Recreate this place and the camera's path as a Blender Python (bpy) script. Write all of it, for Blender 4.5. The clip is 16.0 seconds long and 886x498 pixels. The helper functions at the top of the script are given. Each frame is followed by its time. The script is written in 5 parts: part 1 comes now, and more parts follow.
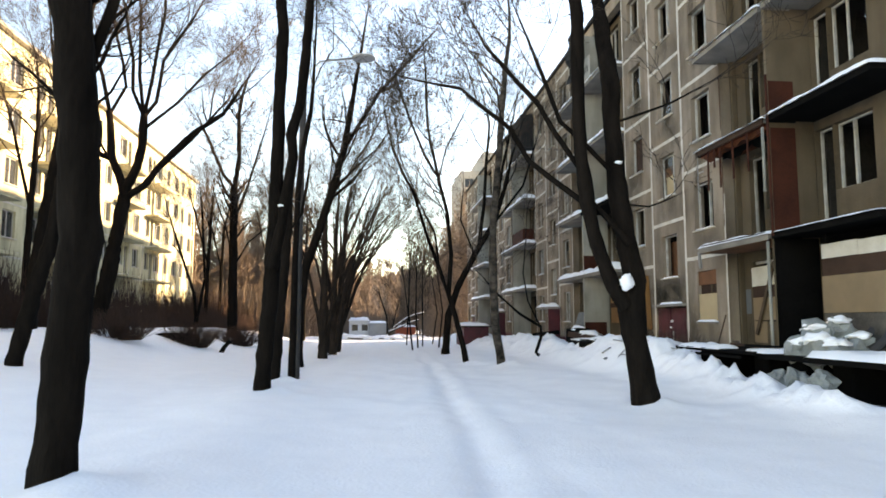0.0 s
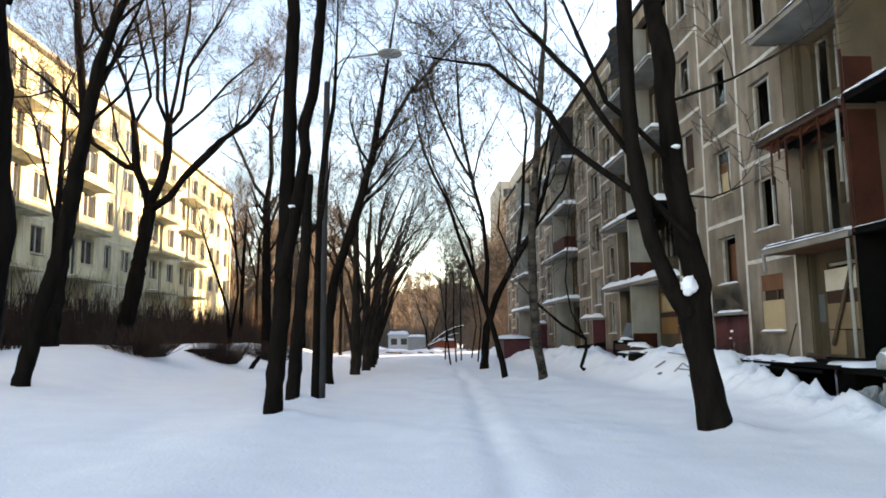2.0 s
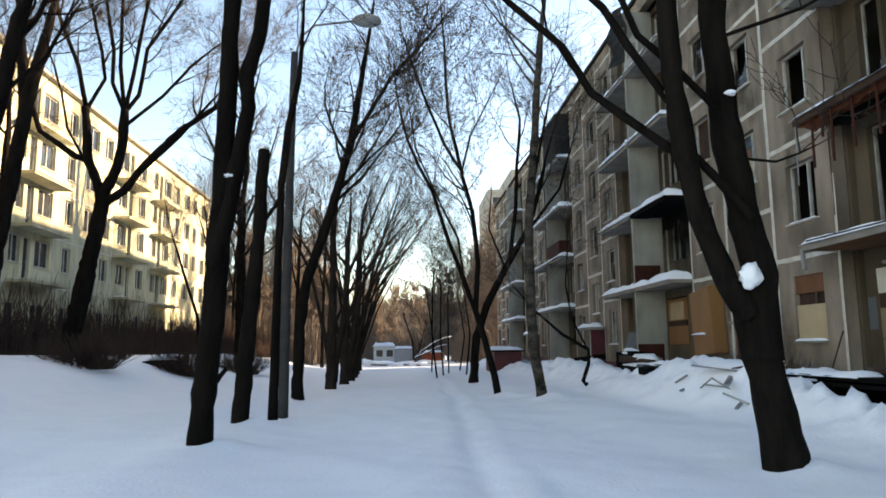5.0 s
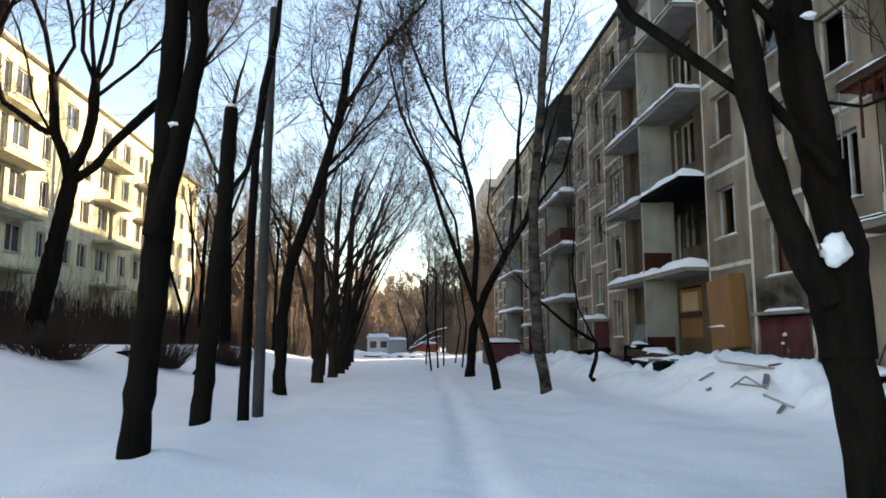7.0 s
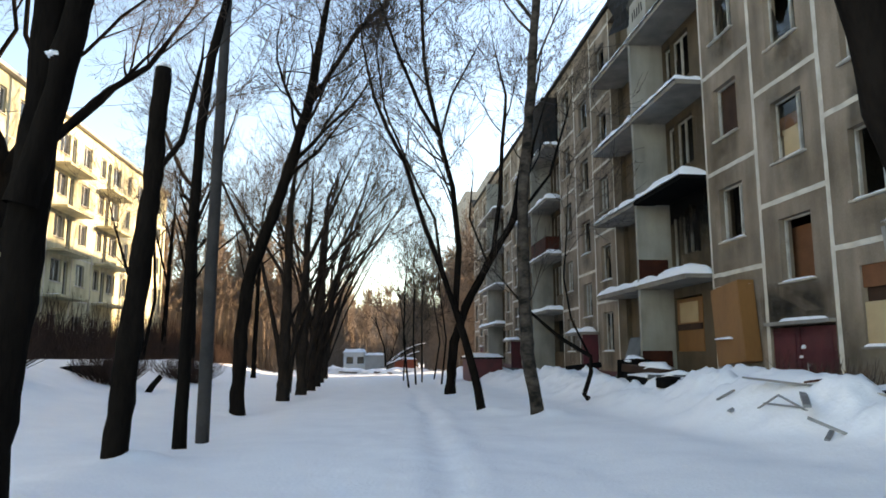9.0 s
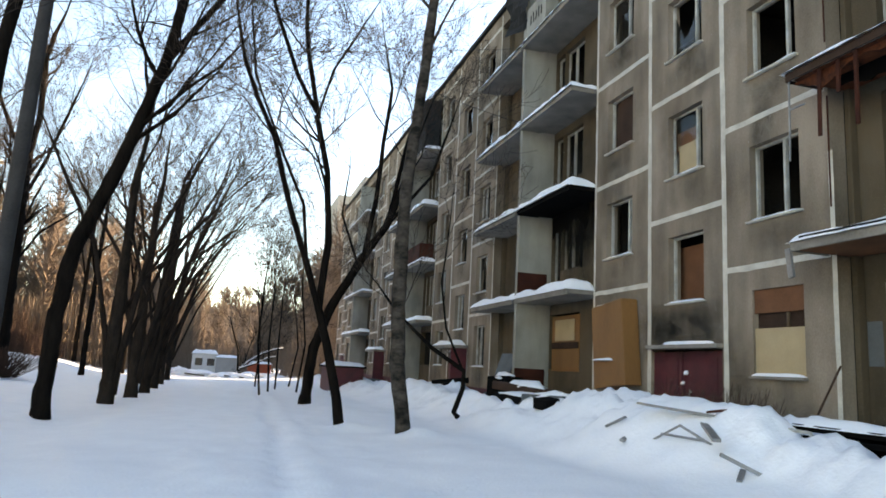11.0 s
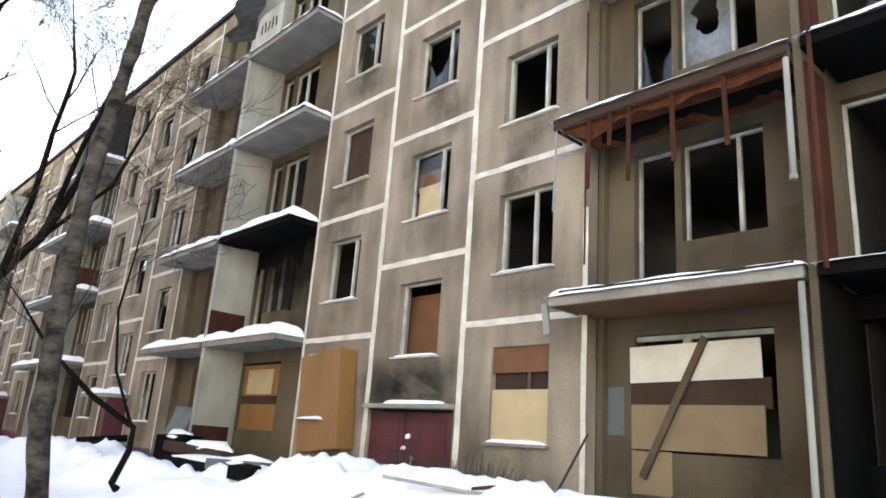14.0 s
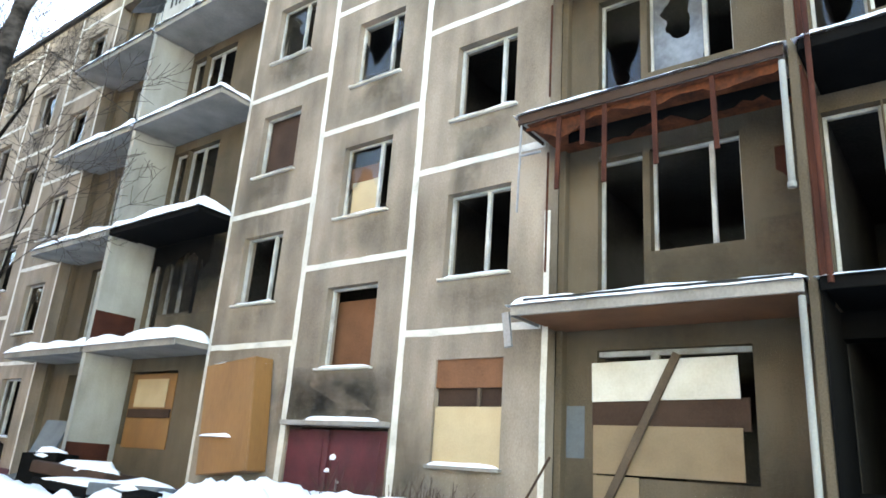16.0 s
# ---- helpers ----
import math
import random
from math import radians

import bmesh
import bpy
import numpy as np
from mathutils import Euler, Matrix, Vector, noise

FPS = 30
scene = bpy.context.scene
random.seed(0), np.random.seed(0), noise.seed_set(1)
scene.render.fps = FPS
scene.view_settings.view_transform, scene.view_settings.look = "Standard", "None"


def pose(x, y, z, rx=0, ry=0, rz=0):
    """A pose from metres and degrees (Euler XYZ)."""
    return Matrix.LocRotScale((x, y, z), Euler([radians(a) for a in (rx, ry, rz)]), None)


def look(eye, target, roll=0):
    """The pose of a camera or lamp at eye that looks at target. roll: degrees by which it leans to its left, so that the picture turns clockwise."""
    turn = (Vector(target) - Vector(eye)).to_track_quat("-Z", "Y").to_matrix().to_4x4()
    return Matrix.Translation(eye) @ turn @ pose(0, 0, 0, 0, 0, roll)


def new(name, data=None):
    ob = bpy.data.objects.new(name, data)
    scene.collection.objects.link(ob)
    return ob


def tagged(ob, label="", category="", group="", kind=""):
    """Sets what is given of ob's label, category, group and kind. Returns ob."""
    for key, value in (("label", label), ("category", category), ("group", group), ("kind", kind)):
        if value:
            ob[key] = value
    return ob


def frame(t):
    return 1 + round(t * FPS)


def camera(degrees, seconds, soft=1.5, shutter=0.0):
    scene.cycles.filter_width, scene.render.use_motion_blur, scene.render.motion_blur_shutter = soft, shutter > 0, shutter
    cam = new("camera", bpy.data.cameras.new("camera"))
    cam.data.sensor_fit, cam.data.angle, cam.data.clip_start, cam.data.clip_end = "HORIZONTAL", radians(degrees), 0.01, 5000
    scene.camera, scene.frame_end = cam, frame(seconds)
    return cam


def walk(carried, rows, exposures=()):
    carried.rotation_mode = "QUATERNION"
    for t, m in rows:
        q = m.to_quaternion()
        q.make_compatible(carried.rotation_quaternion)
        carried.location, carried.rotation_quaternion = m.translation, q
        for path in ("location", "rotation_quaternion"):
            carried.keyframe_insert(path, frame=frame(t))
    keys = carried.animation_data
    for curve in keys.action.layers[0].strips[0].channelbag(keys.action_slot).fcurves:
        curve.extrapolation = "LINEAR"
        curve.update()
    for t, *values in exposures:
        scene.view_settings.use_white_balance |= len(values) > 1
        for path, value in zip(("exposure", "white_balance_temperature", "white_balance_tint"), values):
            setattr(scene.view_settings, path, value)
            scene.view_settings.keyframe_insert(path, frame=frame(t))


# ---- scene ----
cam = camera(64.3, 16.0, soft=1.7)
METRES, EYE, TILT, LEAN, TURN = 14.0, 1.5, 0.0, 0.0, -5.8
ROWS = [
    (0.0, 0.0, 0.0, 0.0, 0.01, 5.9, 0.09),
    (0.5, 0.003, 0.0267, 0.0005, 1.61, 6.66, -0.98),
    (1.0, 0.005, 0.0575, -0.0027, 0.25, 6.67, -1.21),
    (1.5, 0.008, 0.0877, -0.0021, 1.28, 8.27, -0.25),
    (2.0, 0.0109, 0.1139, -0.0008, 3.36, 6.99, 0.67),
    (2.5, 0.009, 0.1475, -0.0042, 3.58, 6.26, 0.13),
    (3.0, 0.0069, 0.1801, -0.0064, 4.22, 7.23, 0.58),
    (3.5, 0.0067, 0.2125, -0.0043, 5.15, 9.06, -0.05),
    (4.0, 0.0025, 0.2421, -0.0058, 1.95, 7.31, -0.6),
    (4.5, 0.0049, 0.275, -0.0055, 2.45, 8.03, 0.59),
    (7.0, 0.0022, 0.4364, -0.0052, 2.0, 7.27, 0.13),
    (7.5, 0.0027, 0.4715, -0.0061, 4.24, 8.56, -0.76),
    (8.0, 0.001, 0.5062, -0.0071, 2.05, 9.45, 0.05),
    (10.5, 0.0004, 0.6804, -0.0126, -2.18, 6.93, -0.54),
    (11.0, 0.0009, 0.71, -0.0123, -10.97, 9.69, -3.01),
    (11.5, 0.0031, 0.7354, -0.0085, -16.4, 16.34, -0.6),
    (12.0, -0.0007, 0.7652, -0.0114, -20.27, 15.29, -1.81),
    (12.5, 0.001, 0.7989, -0.012, -23.85, 13.62, -2.25),
    (13.0, 0.0069, 0.8317, -0.0127, -26.83, 11.87, -3.48),
    (13.5, 0.0117, 0.8595, -0.0117, -34.76, 15.35, -3.28),
    (14.0, 0.0048, 0.8854, -0.0105, -37.78, 15.79, -4.03),
    (14.5, 0.0117, 0.913, -0.0105, -39.15, 19.91, -4.32),
    (15.0, 0.0108, 0.9386, -0.0123, -44.59, 21.39, -4.28),
    (15.5, 0.0044, 0.9643, -0.0129, -46.15, 18.61, -4.48),
    (16.0, 0.0079, 0.9871, -0.0069, -47.4, 17.61, -4.02),
]
walk(cam, [(t, pose(0, 0, EYE, TILT, LEAN, TURN) @ pose(METRES * x, METRES * y, METRES * z, 90 + pitch, roll, yaw)) for t, x, y, z, yaw, pitch, roll in ROWS],
     exposures=[(0.0, 2.55, 11000, 20), (2.5, 2.25, 10200, 19), (3.5, 2.0, 9400, 17), (7.0, 2.08, 9500, 16), (8.0, 2.08, 9500, 16), (10.5, 2.3, 10200, 17), (11.0, 2.4, 9900, 17), (11.5, 2.5, 9900, 17), (12.0, 2.75, 10300, 18), (12.5, 3.1, 11000, 22), (13.5, 3.35, 11400, 26), (14.5, 3.6, 10500, 22), (15.2, 3.75, 9900, 19), (16.0, 3.9, 9500, 17)])
# ---- world, sun ----
world = bpy.data.worlds.new("winter_sky")
scene.world = world
world.use_nodes = True
wt = world.node_tree
sky = wt.nodes.new("ShaderNodeTexSky")
sky.sky_type = "NISHITA"
sky.sun_disc = False
sky.sun_elevation, sky.sun_rotation = radians(13.9), radians(62)
sky.air_density, sky.dust_density, sky.ozone_density = 1.0, 0.25, 3.0
wt.nodes["Background"].inputs[1].default_value = 0.15
wt.links.new(sky.outputs[0], wt.nodes["Background"].inputs[0])
sun = new("sun", bpy.data.lights.new("sun", "SUN"))
sun.data.energy, sun.data.angle, sun.data.color = 5.0, radians(0.6), (1.0, 0.9, 0.76)
sun.matrix_world = look((0, 0, 0), (-math.sin(radians(62)), -math.cos(radians(62)), -math.tan(radians(13.9))))


# ---- materials ----
def mat(name, base, dark=None, scale=3.0, fine=40.0, rough=0.85, bump=0.3, dist=0.01, metal=0.0, amount=0.5, tint=0.0, stretch=(1, 1, 1), streak=0.0, grain=0.45):
    """A surface whose colour wanders between base and dark at a coarse and a fine scale, with a fine relief."""
    m = bpy.data.materials.new(name)
    m.use_nodes = True
    n, l = m.node_tree.nodes, m.node_tree.links
    b = n["Principled BSDF"]
    b.inputs["Roughness"].default_value, b.inputs["Metallic"].default_value = rough, metal
    b.inputs["Specular IOR Level"].default_value = 0.04 if rough > 0.92 else 0.12 if rough > 0.78 else 0.4
    dark = dark or tuple(c * 0.6 for c in base)
    co, mp = n.new("ShaderNodeTexCoord"), n.new("ShaderNodeMapping")
    mp.inputs["Scale"].default_value = stretch
    geo = n.new("ShaderNodeNewGeometry")
    l.new(geo.outputs["Position"], mp.inputs[0])
    n1, n2 = n.new("ShaderNodeTexNoise"), n.new("ShaderNodeTexNoise")
    for k, s, d in ((n1, scale, 5), (n2, fine, 3)):
        k.inputs["Scale"].default_value, k.inputs["Detail"].default_value = s, d
        l.new(mp.outputs[0], k.inputs["Vector"])
    mx = n.new("ShaderNodeMath")
    mx.operation = "MULTIPLY_ADD"
    l.new(n2.outputs[0], mx.inputs[0])
    mx.inputs[1].default_value = grain
    l.new(n1.outputs[0], mx.inputs[2])
    ramp = n.new("ShaderNodeValToRGB")
    ramp.color_ramp.elements[0].position, ramp.color_ramp.elements[1].position = 0.72 - 0.35 * (1 - amount) - 0.15, 0.72 + 0.2
    ramp.color_ramp.elements[0].color, ramp.color_ramp.elements[1].color = (*dark, 1), (*base, 1)
    l.new(mx.outputs[0], ramp.inputs[0])
    last = ramp.outputs[0]
    if streak:
        # rain streaks running down, and broad blotches
        m3, n3, n4 = n.new("ShaderNodeMapping"), n.new("ShaderNodeTexNoise"), n.new("ShaderNodeTexNoise")
        m3.inputs["Scale"].default_value = (1.6, 1.6, 0.35)
        l.new(geo.outputs["Position"], m3.inputs[0])
        l.new(m3.outputs[0], n3.inputs["Vector"])
        l.new(geo.outputs["Position"], n4.inputs["Vector"])
        n3.inputs["Scale"].default_value, n3.inputs["Detail"].default_value = 1.3, 6
        n4.inputs["Scale"].default_value, n4.inputs["Detail"].default_value = 0.42, 4
        add, rng3, mul = n.new("ShaderNodeMath"), n.new("ShaderNodeMapRange"), n.new("ShaderNodeMixRGB")
        l.new(n3.outputs[0], add.inputs[0])
        l.new(n4.outputs[0], add.inputs[1])
        rng3.inputs[1].default_value, rng3.inputs[2].default_value = 0.78, 1.2
        rng3.inputs[3].default_value, rng3.inputs[4].default_value = 1 - streak, 1.08
        l.new(add.outputs[0], rng3.inputs[0])
        mul.blend_type, mul.inputs[0].default_value = "MULTIPLY", 1.0
        l.new(last, mul.inputs[1])
        l.new(rng3.outputs[0], mul.inputs[2])
        last = mul.outputs[0]
    if tint:
        info, hsv = n.new("ShaderNodeObjectInfo"), n.new("ShaderNodeHueSaturation")
        mr = n.new("ShaderNodeMapRange")
        mr.inputs[3].default_value, mr.inputs[4].default_value = 1 - tint, 1 + tint
        l.new(info.outputs["Random"], mr.inputs[0])
        l.new(mr.outputs[0], hsv.inputs["Value"])
        l.new(last, hsv.inputs["Color"])
        last = hsv.outputs[0]
    l.new(last, b.inputs["Base Color"])
    if bump:
        bp = n.new("ShaderNodeBump")
        bp.inputs["Strength"].default_value, bp.inputs["Distance"].default_value = bump, dist
        l.new(mx.outputs[0], bp.inputs["Height"])
        l.new(bp.outputs[0], b.inputs["Normal"])
    return m


SNOW = mat("snow", (0.93, 0.93, 0.94), (0.87, 0.875, 0.895), 1.6, 22, 0.75, 0.5, 0.03, amount=0.4)
PANEL = mat("pebbled_concrete", (0.315, 0.25, 0.195), (0.185, 0.145, 0.108), 0.9, 45, 0.95, 0.5, 0.012, amount=0.8, tint=0.11, streak=0.34, grain=0.42, stretch=(1, 1, 0.7))
# recess shade is put into this darker concrete, well below the panels' tone
BAYWALL = mat("shaded_bay_concrete", (0.14, 0.106, 0.072), (0.066, 0.05, 0.034), 0.8, 50, 0.95, 0.5, 0.012, amount=0.6, tint=0.05, streak=0.25, grain=0.7)
DIVIDER = mat("pale_concrete", (0.36, 0.348, 0.305), (0.24, 0.228, 0.195), 0.9, 40, 0.9, 0.3, 0.008, amount=0.5, streak=0.3)
SEAM = mat("whitewashed_joint", (0.64, 0.595, 0.515), (0.36, 0.325, 0.27), 3.0, 30, 0.9, 0.5, 0.01, amount=0.35)
SLAB = mat("balcony_concrete", (0.28, 0.255, 0.225), (0.15, 0.133, 0.112), 1.5, 30, 0.9, 0.4, 0.01)
# black for burnt parts, and for painted shade under the platform
SOOT_SHADE = mat("soot_and_shade", (0.0075, 0.007, 0.0065), (0.003, 0.003, 0.003), 1.5, 20, 0.95, 0.4, 0.01)
FRAME = mat("old_white_paint", (0.52, 0.50, 0.45), (0.22, 0.2, 0.17), 4, 50, 0.7, 0.3, 0.004, amount=0.4)
# plaster set near black, so the rooms' gloom is in the colour
ROOM = mat("unlit_room_plaster", (0.05, 0.044, 0.038), (0.018, 0.016, 0.014), 0.9, 20, 0.95, 0.2, 0.01)
REDDOOR = mat("dark_red_paint", (0.105, 0.014, 0.02), (0.045, 0.009, 0.012), 2.5, 30, 0.55, 0.3, 0.004)
RUST = mat("rust_red_board", (0.075, 0.022, 0.013), (0.03, 0.011, 0.008), 2, 30, 0.85, 0.3, 0.005)
ORANGE = mat("rust_orange_paint", (0.17, 0.05, 0.022), (0.04, 0.015, 0.01), 3, 25, 0.9, 0.3, 0.005, amount=0.8)
BROWN = mat("brown_fibreboard", (0.20, 0.088, 0.046), (0.12, 0.052, 0.028), 2, 40, 0.8, 0.2, 0.003)
DKBROWN = mat("dark_brown_board", (0.065, 0.037, 0.026), (0.035, 0.02, 0.015), 2, 40, 0.8, 0.2, 0.003)
CREAM = mat("cream_board", (0.47, 0.35, 0.205), (0.37, 0.265, 0.15), 2, 40, 0.7, 0.15, 0.003)
TAN = mat("tan_board", (0.25, 0.172, 0.1), (0.185, 0.125, 0.072), 2, 40, 0.7, 0.15, 0.003)
WHITEB = mat("off_white_board", (0.64, 0.61, 0.53), (0.46, 0.42, 0.33), 2.5, 30, 0.6, 0.15, 0.003, amount=0.35)
WARD = mat("orange_veneer", (0.25, 0.112, 0.036), (0.165, 0.07, 0.023), 1.5, 30, 0.5, 0.15, 0.003, stretch=(1, 1, 0.2))
TIMBER = mat("weathered_timber", (0.12, 0.085, 0.058), (0.055, 0.04, 0.03), 3, 40, 0.9, 0.4, 0.006)
GREY = mat("slate_grey_paint", (0.13, 0.145, 0.15), (0.085, 0.095, 0.10), 3, 40, 0.8, 0.2, 0.004)
STEEL = mat("dull_steel", (0.34, 0.34, 0.34), (0.2, 0.19, 0.18), 4, 40, 0.5, 0.2, 0.003, metal=0.6)
# near-black bark, much darker than the other barks
BARK = mat("near_black_bark", (0.013, 0.01, 0.008), (0.003, 0.0026, 0.0023), 6, 30, 0.95, 0.9, 0.03, stretch=(1, 1, 0.25), tint=0.15)
# paler brown bark for farther trees, with distance haze mixed into its colour
HAZEBARK = mat("hazed_brown_bark", (0.034, 0.025, 0.02), (0.01, 0.008, 0.006), 6, 30, 0.95, 0.9, 0.03, stretch=(1, 1, 0.25), tint=0.15)
TWIG = mat("twig_bark", (0.05, 0.037, 0.03), (0.024, 0.018, 0.015), 5, 20, 0.9, 0.0, tint=0.2)
# far twigs kept paler than near ones, haze painted into the tone
WARMTWIG = mat("hazy_far_twigs", (0.2, 0.148, 0.112), (0.11, 0.082, 0.063), 1, 8, 0.9, 0.0, tint=0.25)
BIRCH = mat("birch_bark", (0.085, 0.07, 0.058), (0.012, 0.01, 0.008), 3.5, 11, 0.9, 0.6, 0.02, stretch=(1, 1, 1.5), amount=0.9)
POLE = mat("pole_concrete", (0.055, 0.052, 0.051), (0.03, 0.028, 0.027), 3, 30, 0.85, 0.2, 0.004)
LEFTWALL = mat("pale_block_wall", (0.60, 0.55, 0.37), (0.45, 0.41, 0.28), 0.5, 12, 0.95, 0.3, 0.01, tint=0.08, streak=0.35)
FARWALL = mat("far_wall", (0.36, 0.34, 0.30), (0.28, 0.26, 0.23), 0.3, 6, 0.95, 0.2, 0.01)
HEDGE = mat("hedge_twigs", (0.07, 0.044, 0.035), (0.035, 0.023, 0.019), 3, 20, 0.95, 0.0)
DARKGLASS = mat("dark_pane", (0.035, 0.04, 0.045), (0.02, 0.022, 0.025), 1, 8, 0.12, 0.0)
CABIN = mat("cabin_grey_paint", (0.42, 0.42, 0.40), (0.32, 0.32, 0.30), 1, 10, 0.7, 0.1, 0.004)
CABINW = mat("cabin_white_paint", (0.75, 0.74, 0.70), (0.62, 0.61, 0.57), 1, 10, 0.7, 0.1, 0.004)
HUTRED = mat("hut_red_paint", (0.42, 0.09, 0.04), (0.28, 0.06, 0.03), 1, 10, 0.7, 0.1, 0.004)
PLASTIC = mat("milky_plastic_sheet", (0.27, 0.29, 0.28), (0.12, 0.13, 0.125), 4, 25, 0.35, 0.6, 0.03)
RUBBER = mat("black_rubber", (0.03, 0.03, 0.032), (0.018, 0.018, 0.02), 6, 40, 0.7, 0.3, 0.004)
STAIN = mat("sooty_plaster", (0.13, 0.117, 0.1), (0.05, 0.045, 0.04), 2.2, 30, 0.95, 0.5, 0.01, amount=0.8)
SHEET = mat("black_roof_felt", (0.03, 0.03, 0.03), (0.016, 0.016, 0.016), 3, 20, 0.9, 0.3, 0.01)


def glass(name):
    m = bpy.data.materials.new(name)
    m.use_nodes = True
    n, l = m.node_tree.nodes, m.node_tree.links
    b = n["Principled BSDF"]
    b.inputs["Base Color"].default_value = (0.8, 0.85, 0.85, 1)
    b.inputs["Roughness"].default_value, b.inputs["Transmission Weight"].default_value, b.inputs["IOR"].default_value = 0.03, 1.0, 1.45
    return m


GLASS = glass("dusty_glass")
DUSTY = mat("dusty_pane", (0.2, 0.215, 0.23), (0.08, 0.085, 0.09), 2.5, 12, 0.25, 0.0)


# ---- mesh tools ----
class Mesh:
    def __init__(self):
        self.v, self.f, self.m = [], [], []

    def quad(self, a, b, c, d, mi=0):
        k = len(self.v)
        self.v += [a, b, c, d]
        self.f.append((k, k + 1, k + 2, k + 3))
        self.m.append(mi)

    def box(self, x0, x1, y0, y1, z0, z1, mi=0, bevel=0.0, m=None):
        """A box with its long edges cut at 45 degrees."""
        x0, x1, y0, y1, z0, z1 = min(x0, x1), max(x0, x1), min(y0, y1), max(y0, y1), min(z0, z1), max(z0, z1)
        b = bevel or 0.12 * min(x1 - x0, y1 - y0, z1 - z0, 0.08)
        bm = bmesh.new()
        vs = [bm.verts.new((x, y, z)) for x in (x0, x1) for y in (y0, y1) for z in (z0, z1)]
        for q in ((0, 1, 3, 2), (4, 6, 7, 5), (0, 4, 5, 1), (2, 3, 7, 6), (0, 2, 6, 4), (1, 5, 7, 3)):
            bm.faces.new([vs[i] for i in q])
        bmesh.ops.bevel(bm, geom=bm.edges[:], offset=b, segments=1, affect="EDGES")
        self.take(bm, mi, m)

    def take(self, bm, mi=0, m=None):
        k = len(self.v)
        bm.verts.index_update()
        self.v += [tuple(m @ q.co) if m else tuple(q.co) for q in bm.verts]
        for f in bm.faces:
            self.f.append(tuple(k + q.index for q in f.verts))
            self.m.append(mi)
        bm.free()

    def tube(self, pts, radii, sides=6, mi=0, cap=True):
        pts = [Vector(p) for p in pts]
        k = len(self.v)
        for i, p in enumerate(pts):
            d = (pts[min(i + 1, len(pts) - 1)] - pts[max(i - 1, 0)]).normalized()
            a = d.cross(Vector((0.31, 0.95, 0.05))).normalized()
            c = d.cross(a)
            for s in range(sides):
                w = 2 * math.pi * s / sides
                self.v.append(tuple(p + radii[i] * (math.cos(w) * a + math.sin(w) * c)))
        for i in range(len(pts) - 1):
            for s in range(sides):
                e = (s + 1) % sides
                self.f.append((k + i * sides + s, k + i * sides + e, k + (i + 1) * sides + e, k + (i + 1) * sides + s))
                self.m.append(mi)
        if cap:
            self.f.append(tuple(k + (len(pts) - 1) * sides + s for s in range(sides)))
            self.m.append(mi)

    def lump(self, x, y, z, rx, ry, rz, rng, mi=0, rough=0.25, sub=2, cut=-0.35):
        """A rounded, uneven lump resting at z."""
        bm = bmesh.new()
        bmesh.ops.create_icosphere(bm, subdivisions=sub, radius=1)
        o = Vector((rng.uniform(0, 50), rng.uniform(0, 50), 0))
        for q in bm.verts:
            s = 1 + rough * noise.noise(q.co * 1.7 + o) + 0.4 * rough * noise.noise(q.co * 5 + o)
            q.co = Vector((x + q.co.x * rx * s, y + q.co.y * ry * s, z + max(q.co.z, cut) * rz * s))
        self.take(bm, mi)

    def snow(self, x0, x1, y0, y1, z, h, rng, mi=0, step=0.16):
        """A pillow of snow on a flat top, with rounded rims and a wandering edge."""
        nx, ny = max(3, int((x1 - x0) / step)), max(3, int((y1 - y0) / step))
        o = Vector((rng.uniform(0, 90), rng.uniform(0, 90), 0))
        k = len(self.v)
        for i in range(nx + 1):
            for j in range(ny + 1):
                u, w = i / nx, j / ny
                rim = min(1, 4 * min(u, 1 - u) * (x1 - x0) / max(0.3, min(x1 - x0, 0.6))) * min(1, 4 * min(w, 1 - w) * (y1 - y0) / 0.6)
                p = Vector((x0 + u * (x1 - x0), y0 + w * (y1 - y0), 0))
                q = noise.noise(p * 1.1 + o) + 0.3 * noise.noise(p * 3.7 + o)
                t = h * math.sqrt(max(0, rim)) * (0.8 + 0.45 * q)
                edge = 0.03 * noise.noise(p * 5 + o) if rim < 0.01 else 0
                self.v.append((p.x + edge, p.y + edge, z + t))
        for i in range(nx):
            for j in range(ny):
                a = k + i * (ny + 1) + j
                self.f.append((a, a + ny + 1, a + ny + 2, a + 1))
                self.m.append(mi)

    def make(self, name, mats, parent=None, smooth=False):
        me = bpy.data.meshes.new(name)
        me.from_pydata(self.v, [], self.f)
        for m in mats if isinstance(mats, (list, tuple)) else [mats]:
            me.materials.append(m)
        me.polygons.foreach_set("material_index", self.m)
        if smooth:
            me.polygons.foreach_set("use_smooth", [True] * len(me.polygons))
        me.update()
        ob = new(name, me)
        ob.parent = parent
        return ob


def empty(name, x=0, y=0, z=0):
    ob = new(name)
    ob.empty_display_size = 0.2
    ob.matrix_basis = pose(x, y, z)
    return ob


def smooth(a, b, x):
    t = min(1, max(0, (x - a) / (b - a)))
    return t * t * (3 - 2 * t)


# ---- ground ----
FACE, BAY, EDGE = 9.65, 10.1, 8.95


DRIFTS = [(5.02, 11.95), (-2.35, 6.15), (-1.75, 13.85), (4.5, 22.8), (3.5, 24.5), (-2.05, 17.2), (-2.9, 27.2)]


